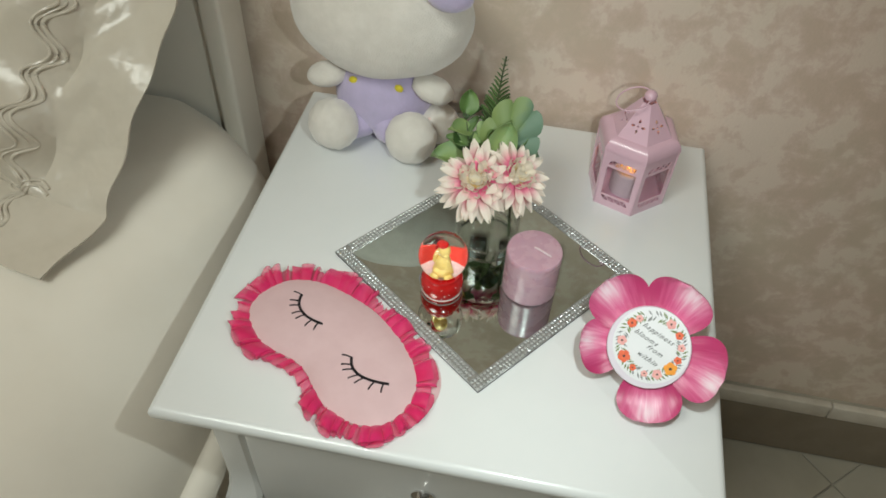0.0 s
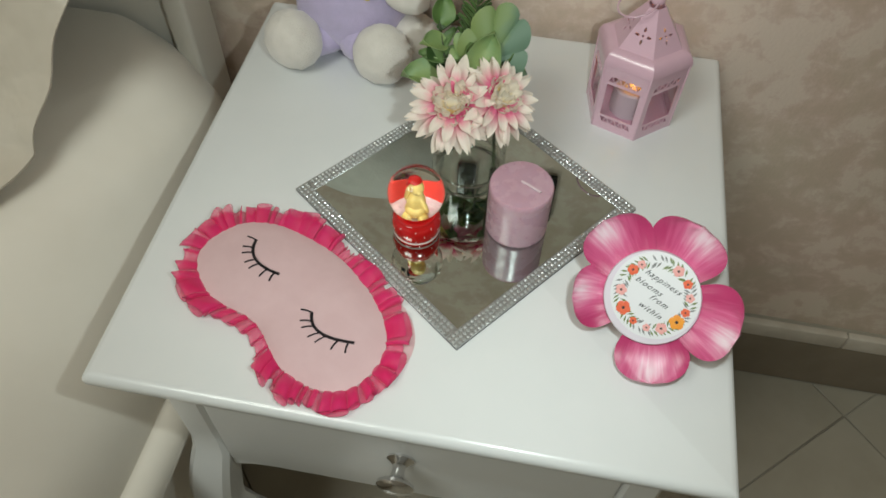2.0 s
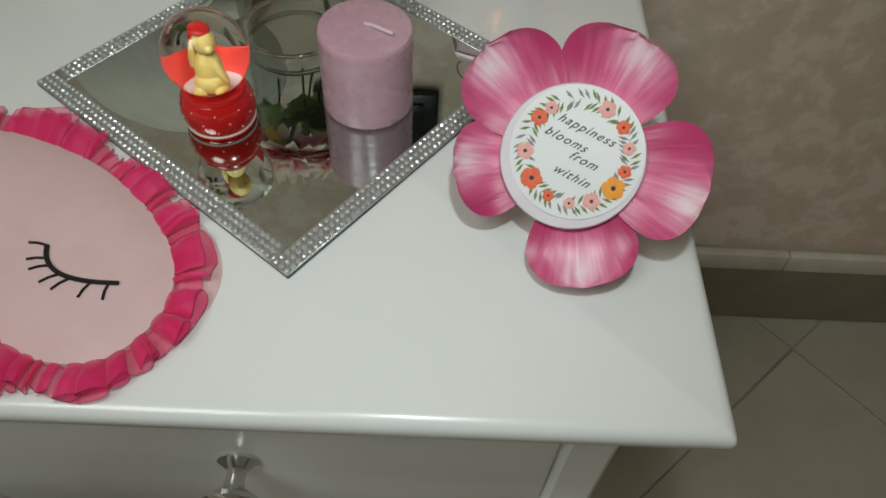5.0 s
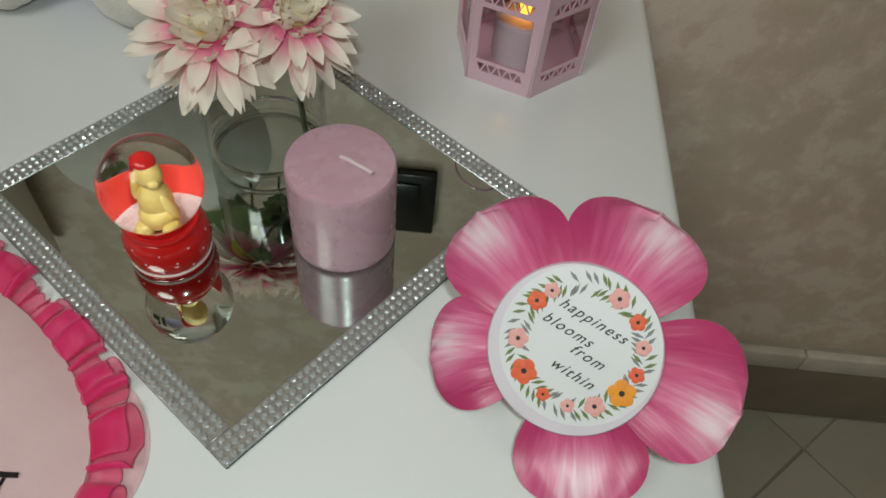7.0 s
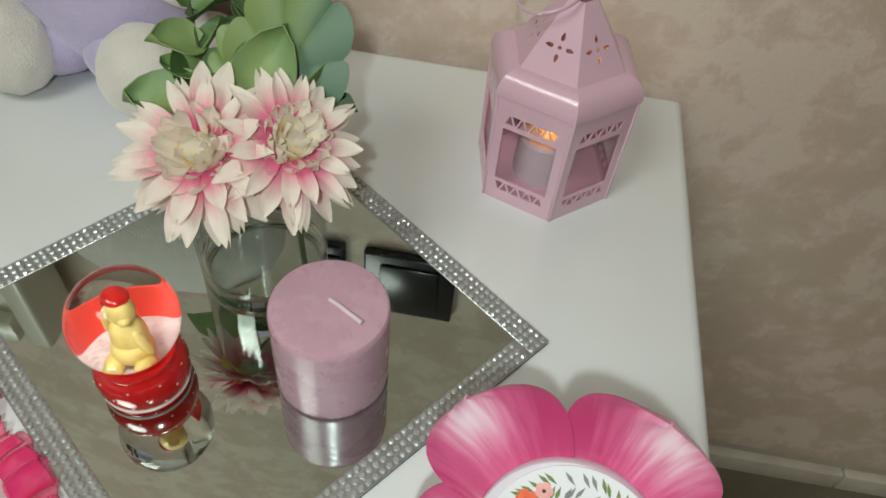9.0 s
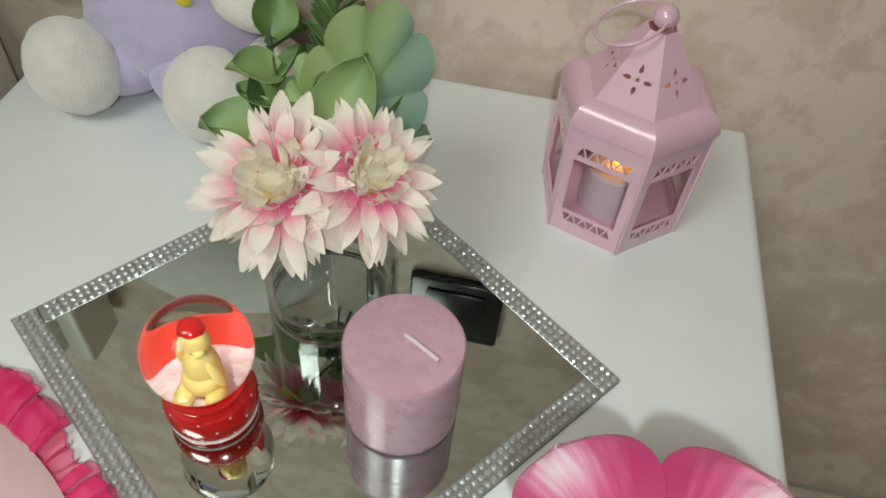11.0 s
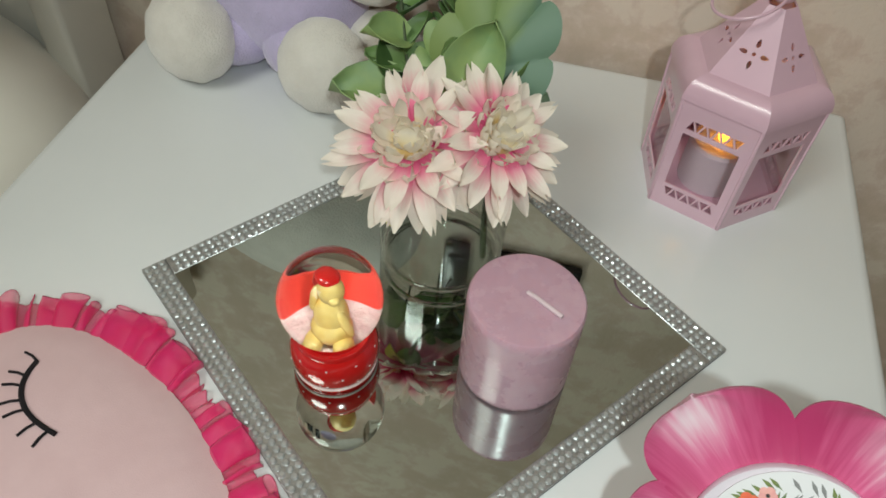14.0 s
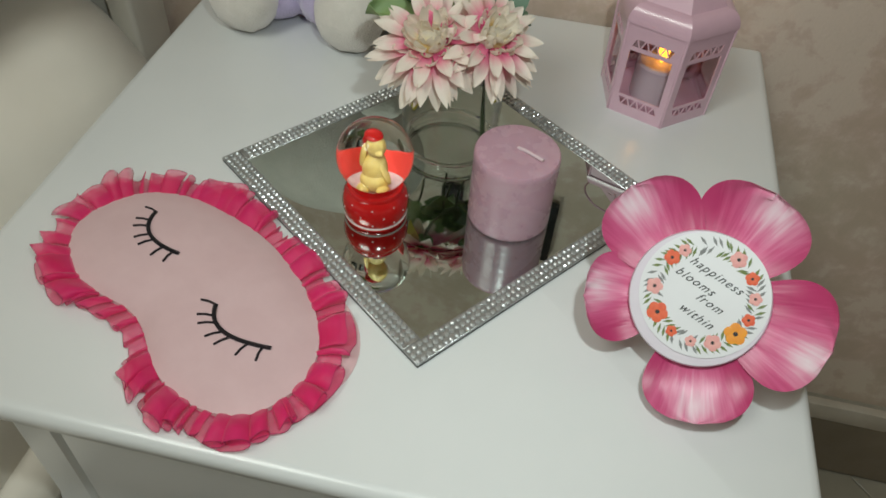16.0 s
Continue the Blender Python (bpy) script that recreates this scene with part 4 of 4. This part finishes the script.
def outline(a, grow=0.0):
    """The mask's rim: a long bean with a shallow notch for the nose."""
    c, s = math.cos(a), math.sin(a)
    x = math.copysign(abs(c) ** 0.88, c) * 0.0975
    if s >= 0:
        y = 0.058 * max(0.0, s) ** 0.85 - 0.002
    else:
        y = -0.049 * abs(s) ** 0.72 - 0.002 + 0.017 * math.exp(-((x - 0.000) / 0.036) ** 2) * abs(s)
    x, y = x + 0.004 * s, y - 0.05 * x * (1 if s < 0 else 0.4) - (0.06 * max(0.0, x) if s > 0 else 0.0)
    n = Vector((x / 0.0975 ** 2, y / 0.055 ** 2)).normalized()
    return Vector((x, y)) + n * grow


def pad_height(k):
    return 0.006 + 0.0095 * (1 - k ** 3.2)


bm = bmesh.new()
N, K = 120, 14
mid = bm.verts.new((0, 0.002, pad_height(0)))
rings = []
for j in range(1, K + 1):
    k = j / K
    rings.append([bm.verts.new((*(outline(2 * math.pi * i / N) * k), pad_height(k) + 0.0008 * k * noise.noise(Vector((*(outline(2 * math.pi * i / N) * k * 30), 0))))) for i in range(N)])
rings.append([bm.verts.new((*(outline(2 * math.pi * i / N)), 0.0015)) for i in range(N)])
for i in range(N):
    bm.faces.new((mid, rings[0][i], rings[0][(i + 1) % N]))
for a, b in zip(rings, rings[1:]):
    for i in range(N):
        bm.faces.new((a[i], b[i], b[(i + 1) % N], a[(i + 1) % N]))
bm.faces.new(list(reversed(rings[-1])))
part("pad", bm, velvet, mask)


RIM = [0.0]
for i in range(720):
    RIM.append(RIM[-1] + (outline(2 * math.pi * (i + 1) / 720) - outline(2 * math.pi * i / 720)).length)


def along_rim(t):
    """The outline's angle at the share t of the rim's length."""
    turns, t = divmod(t, 1.0)
    i = min(719, max(0, bisect(RIM, t * RIM[-1]) - 1))
    return 2 * math.pi * (turns + (i + (t * RIM[-1] - RIM[i]) / (RIM[i + 1] - RIM[i])) / 720)


def bisect(row, value):
    lo, hi = 0, len(row)
    while lo < hi:
        mid = (lo + hi) // 2
        lo, hi = (lo, mid) if row[mid] > value else (mid + 1, hi)
    return lo


def frill(seed, folds, width, lift, amp):
    """A gathered strip: its pleats fold back over one another, so that one and three layers take turns."""
    r = random.Random(seed)
    bm = bmesh.new()
    J, per = 7, 20
    M = folds * per
    wid = [r.uniform(0.55, 1.45) for _ in range(folds)]
    total = sum(wid)
    start = [sum(wid[:k]) / total for k in range(folds + 1)]
    long = [r.uniform(-1, 1) for _ in range(folds)]
    g, rim = [], []
    for i in range(M):
        k, f = divmod(i, per)
        f /= per
        a = start[k] + (start[k + 1] - start[k]) * f
        swing = wid[k] / total * (0.80 + 0.45 * long[k]) * math.sin(2 * math.pi * f)
        up = 0.5 - 0.5 * math.cos(2 * math.pi * f)
        mixed = long[k] * (1 - f) + long[(k + 1) % folds] * f
        row = []
        for j in range(J + 1):
            v = j / J
            p = outline(along_rim(a + swing * (0.85 - 0.08 * v + 0.30 * v * mixed) + 0.003 * v * mixed), -0.0035 + (width + 0.0010 + 0.0052 * mixed + 0.0012 * math.sin(4 * math.pi * f)) * v)
            row.append(bm.verts.new((p.x, p.y, max(0.0010, lift + amp * min(1.0, v * 1.6) * up * (1 + 0.6 * mixed) + 0.0016 * v * math.sin(4 * math.pi * f + k) + 0.0020 * up * (1 - v)))))
        g.append(row)
        rim.append(row[-1].co.copy())
    for i in range(M):
        for j in range(J):
            bm.faces.new((g[i][j], g[(i + 1) % M][j], g[(i + 1) % M][j + 1], g[i][j + 1]))
    return bm, rim


bm, rim = frill(5, 54, 0.0182, 0.0030, 0.0072)
fr = part("frill", bm, organza_mat, mask, "hot pink gathered organza frill", smooth=False)
for f in fr.data.polygons:
    f.use_smooth = True
part("hem", tube(bmesh.new(), rim, 0.00020, 5, closed=True), velvet_dark, fr, "dark rolled hem")


def on_pad(x, y):
    k = min(1.0, max(abs(x) / 0.097, math.hypot(x / 0.0975, y / 0.056)))
    return (x, y, pad_height(k) + 0.0006)


def lash_line(points, w):
    bm = tube(bmesh.new(), [on_pad(*p) for p in points], w, 6)
    part("eyelash", bm, thread, mask, "black embroidered eyelash")


def local(x, y):
    d = Vector((x, y)) - MC
    return (d.x * math.cos(radians(31.6)) - d.y * math.sin(radians(31.6)), d.x * math.sin(radians(31.6)) + d.y * math.cos(radians(31.6)))


for p0, p1, p2 in (((-0.1545, 0.1425), (-0.156, 0.1165), (-0.1235, 0.1105)), ((-0.0865, 0.080), (-0.084, 0.057), (-0.0470, 0.0615))):
    arc = [Vector(local(q.x, q.y)) for q in bezier((*p0, 0), (*p1, 0), (*p2, 0), 16)]
    lash_line(arc, 0.00130)
    cen = Vector(local((p0[0] + p2[0]) / 2 + 0.012, (p0[1] + p2[1]) / 2 + 0.012))
    for i in (0, 3, 5, 8, 10, 13, 15):
        d = (arc[i] - cen).normalized()
        t = (arc[min(16, i + 1)] - arc[max(0, i - 1)]).normalized()
        e = arc[i] + d * 0.0092 - t * 0.002
        lash_line([arc[i], arc[i].lerp(e, 0.5) - t * 0.0006, e], 0.00072)

# flat elastic strap lying under the mask
bm = bmesh.new()
band = [(outline(radians(a), 0.004), outline(radians(a), 0.019 * max(0.0, math.sin(math.pi * (a - 2) / 76)) ** 0.8 + 0.004)) for a in range(2, 79, 4)]
lo = [bm.verts.new((p.x, p.y, 0.0006)) for p, q in band]
hi = [bm.verts.new((q.x, q.y, 0.0006)) for p, q in band]
for i in range(len(band) - 1):
    bm.faces.new((lo[i], hi[i], hi[i + 1], lo[i + 1]))
part("strap", thicken(bm, 0.001), velvet, mask, "pale pink elastic strap")

# ---- flower plaque ----
PN = Vector((-0.22, -0.66, 0.72)).normalized()
PC = Vector((0.1735, 0.1215, 0.7095))
pu = (Vector((0.998, 0.05, 0)) - PN * PN.dot(Vector((0.998, 0.05, 0)))).normalized()
pv = PN.cross(pu)
PC = PC - pv * 0.004 - pu * 0.0015
plaque = new("flower_plaque")
plaque.matrix_basis = Matrix(((pu.x, pv.x, PN.x, PC.x), (pu.y, pv.y, PN.y, PC.y), (pu.z, pv.z, PN.z, PC.z), (0, 0, 0, 1)))
plaque.empty_display_size = 0.02
tagged(plaque, "pink silk flower plaque with a white printed disc, propped up", "ornament")


def big_petal(width, length, seed, notch, at):
    """A thin printed petal, nearly flat, with a blunt round end that may be nicked."""
    def f(u, v):
        s = 2 * u - 1
        w = width * 0.5 * (0.62 + 0.38 * math.sin(math.pi * 0.5 * min(1, v / 0.55))) * max(0.0, 1 - max(0, (v - 0.48) / 0.52) ** 2.5) ** 0.5 + 0.0006
        y = length * v * (1 - notch * math.exp(-((s - at) / 0.22) ** 2) * v ** 4)
        fold = 0.05 * notch / 0.1 * math.exp(-((s - at) / 0.12) ** 2) * v ** 3
        z = 0.07 * width * s * s * (0.3 + 0.7 * v) - 0.004 * math.sin(math.pi * v) + 0.003 * v ** 3 - 0.06 * length * fold + 0.0005 * math.sin(s * 13 + seed) * v
        return Vector((s * w, y, z))
    bm = sheet(bmesh.new(), 28, 22, f)
    made = bmesh.ops.extrude_face_region(bm, geom=bm.faces[:])
    for g in made["geom"]:
        if isinstance(g, bmesh.types.BMVert):
            g.co.z -= 0.0014
    return bm


for i, (a, ln, wd, notch, at, rise) in enumerate(((63, 0.0440, 0.058, 0.10, -0.20, 16), (128, 0.0465, 0.054, 0.03, 0.5, 14), (188, 0.0375, 0.048, 0.0, 0.0, 16), (277, 0.0415, 0.055, 0.0, 0.0, 3), (-14, 0.0458, 0.057, 0.05, 0.1, 18))):
    o = part("petal", big_petal(wd, ln, i, notch, at), petal_magenta, plaque)
    o.matrix_basis = pose(0, 0, -0.0075 + 0.0018 * (i % 2) + 0.0009 * (i // 2), 0, 0, a - 90) @ pose(0, 0.0240, 0, rise, 0, 0)
rim = part("disc", lathe(bmesh.new(), [(0, -0.008), (0.0352, -0.008), (0.0361, -0.007), (0.0361, -0.001), (0.0354, 0), (0, 0)], 72), rim_mat, plaque, "white disc")
face = part("printed_face", lathe(bmesh.new(), [(0, 0.0002), (0.0330, 0.0002), (0.0330, 0.0010), (0, 0.0010)], 72), disc_mat, rim)
face.matrix_basis = pose(0.0022, 0.0020, 0)
part("prop", boxed((-0.006, -0.0475, -0.012), (0.006, 0.03, -0.009), 0.001), rim_mat, plaque)


def write(text, x, y, size, turn):
    c = bpy.data.curves.new("lettering", "FONT")
    c.body, c.size, c.extrude, c.shear, c.space_character = text, size, 0.00006, 0.5, 1.22
    c.offset = 0.00003
    c.align_x, c.align_y = "CENTER", "CENTER"
    c.materials.append(ink)
    o = new("lettering", c)
    o.parent = face
    o.matrix_basis = pose(x, y, 0.00115, 0, 0, turn)
    return o


for word, x, y in (("happiness", 0.0045, 0.0110), ("blooms", -0.0055, 0.0065), ("from", 0.0032, -0.0040), ("within", -0.0025, -0.0115)):
    write(word, x, y, 0.0063, -27)


def blossom(x, y, r, m, n=5):
    b = bmesh.new()
    for k in range(n):
        a = 2 * math.pi * k / n + x * 300
        lathe(b, [(0, 0.0002), (r * 0.42, 0.0001), (r * 0.5, 0)], 12, (x + r * 0.52 * math.cos(a), y + r * 0.52 * math.sin(a), 0.0011 + 0.00002 * k))
    o = part("printed_flower", b, m, face)
    part("flower_eye", lathe(bmesh.new(), [(0, 0.0003), (r * 0.2, 0.0003), (r * 0.22, 0)], 10, (x, y, 0.0012)), ink, o)


for a, r, m in ((28, 0.0036, orange_ink), (55, 0.0044, blush_ink), (4, 0.0034, blush_ink), (-22, 0.0034, orange_ink), (-44, 0.0058, amber_ink), (-72, 0.0044, blush_ink), (-97, 0.0030, blush_ink), (-122, 0.0030, orange_ink), (-150, 0.0056, orange_ink), (178, 0.0044, blush_ink), (137, 0.0042, orange_ink), (120, 0.0034, blush_ink)):
    blossom(0.0252 * math.cos(radians(a)), 0.0252 * math.sin(radians(a)), r, m)
sprig_rnd = random.Random(9)
lf = None
for i in range(120):
    a = 3 * i + sprig_rnd.uniform(-2, 2)
    if sprig_rnd.random() < 0.12:
        continue
    rr = 0.0256 + (0.0028 if i % 2 else -0.0024) + sprig_rnd.uniform(-0.0005, 0.0005)
    m = pose(rr * math.cos(radians(a)), rr * math.sin(radians(a)), 0.00105, 0, 0, a - 90 + (35 if i % 2 else 145))
    b = bmesh.new()
    b.faces.new([b.verts.new((px, py, 0)) for px, py in ((-0.0008, 0.0004), (0, -0.0030), (0.0008, 0.0004), (0, 0.0032))])
    o = part("printed_leaf", b, green_ink if (i // 9) % 3 else grey_ink, face)
    o.matrix_basis = m

# ---- wall fitting ----
sw = thing("wall_plate", (0.061, 0.5, 0.947), "glossy black square switch plate on the wallpaper", "switch")
part("plate", boxed((-0.047, -0.010, -0.051), (0.047, -0.0005, 0.043), 0.003, 3), black_gloss, sw)
part("button", boxed((-0.03, -0.0125, -0.037), (0.03, -0.0102, 0.029), 0.0015, 2), black_gloss, sw)
slim = thing("wall_plate", (-0.018, 0.5, 0.947), "narrow glossy black switch plate on the wallpaper", "switch")
part("plate", boxed((-0.013, -0.010, -0.051), (0.013, -0.0005, 0.043), 0.003, 3), black_gloss, slim)
part("button", boxed((-0.008, -0.0125, -0.037), (0.008, -0.0102, 0.029), 0.0015, 2), black_gloss, slim)

# ---- skirting and floor pieces ----
skirt = tagged(part("baseboard", boxed((-2.4, 0.492, 0.0), (2.2, 0.5, 0.155)), grout_mat, None, smooth=False), "beige ceramic skirting tiles along the wall, painted shade below top strip", "baseboard", kind="structure")
# lower tiles carry painted shade; the strip above stays pale
tile0 = None
for i in range(11):
    x = -2.2 + 0.4 * i
    if tile0 is None:
        tile0 = part("skirting_tile", boxed((-0.1988, -0.009, 0.001), (0.1988, 0.0, 0.126), 0.001, 1), skirting_shade_mat, skirt)
        tile0.matrix_basis = pose(x + 0.02, 0.492, 0)
    else:
        again(tile0, pose(x + 0.02, 0.492, 0), skirt)
strip0 = None
for i in range(8):
    m = pose(-2.1 + 0.6 * i, 0.492, 0.1265)
    if strip0 is None:
        strip0 = part("skirting_strip", boxed((-0.2992, -0.013, 0), (0.2992, 0.0, 0.033), 0.003, 2), strip_mat, skirt)
        strip0.matrix_basis = m
    elif i < 7:
        again(strip0, m, skirt)
ft = None
Q = 0.45
for i in range(-12, 13):
    for j in range(-12, 13):
        p = Matrix.Rotation(radians(42), 3, "Z") @ Vector((i * Q + Q / 2, j * Q + Q / 2, 0)) + Vector((0.655, 0.43, 0))
        if not (-2.72 < p.x < 2.52 and -2.92 < p.y < 0.82):
            continue
        m = pose(p.x, p.y, 0, 0, 0, 42)
        inside = -2.08 < p.x < 1.88 and -2.28 < p.y < 0.18
        if inside and ft is not None:
            again(ft, m, floor)
            continue
        bm = boxed((-Q / 2 + 0.001, -Q / 2 + 0.001, -0.0035), (Q / 2 - 0.001, Q / 2 - 0.001, 0.0), 0.001, 1)
        if not inside:
            back = m.inverted()
            for co, no in (((-2.4, 0, 0), (-1, 0, 0)), ((2.2, 0, 0), (1, 0, 0)), ((0, -2.6, 0), (0, -1, 0)), ((0, 0.482, 0), (0, 1, 0))):
                geom = bm.verts[:] + bm.edges[:] + bm.faces[:]
                bmesh.ops.bisect_plane(bm, geom=geom, plane_co=back @ Vector(co), plane_no=back.to_3x3() @ Vector(no), clear_outer=True)
            if not bm.faces:
                bm.free()
                continue
        o = part("tile", bm, tile_mat, floor)
        o.matrix_basis = m
        if inside:
            ft = o
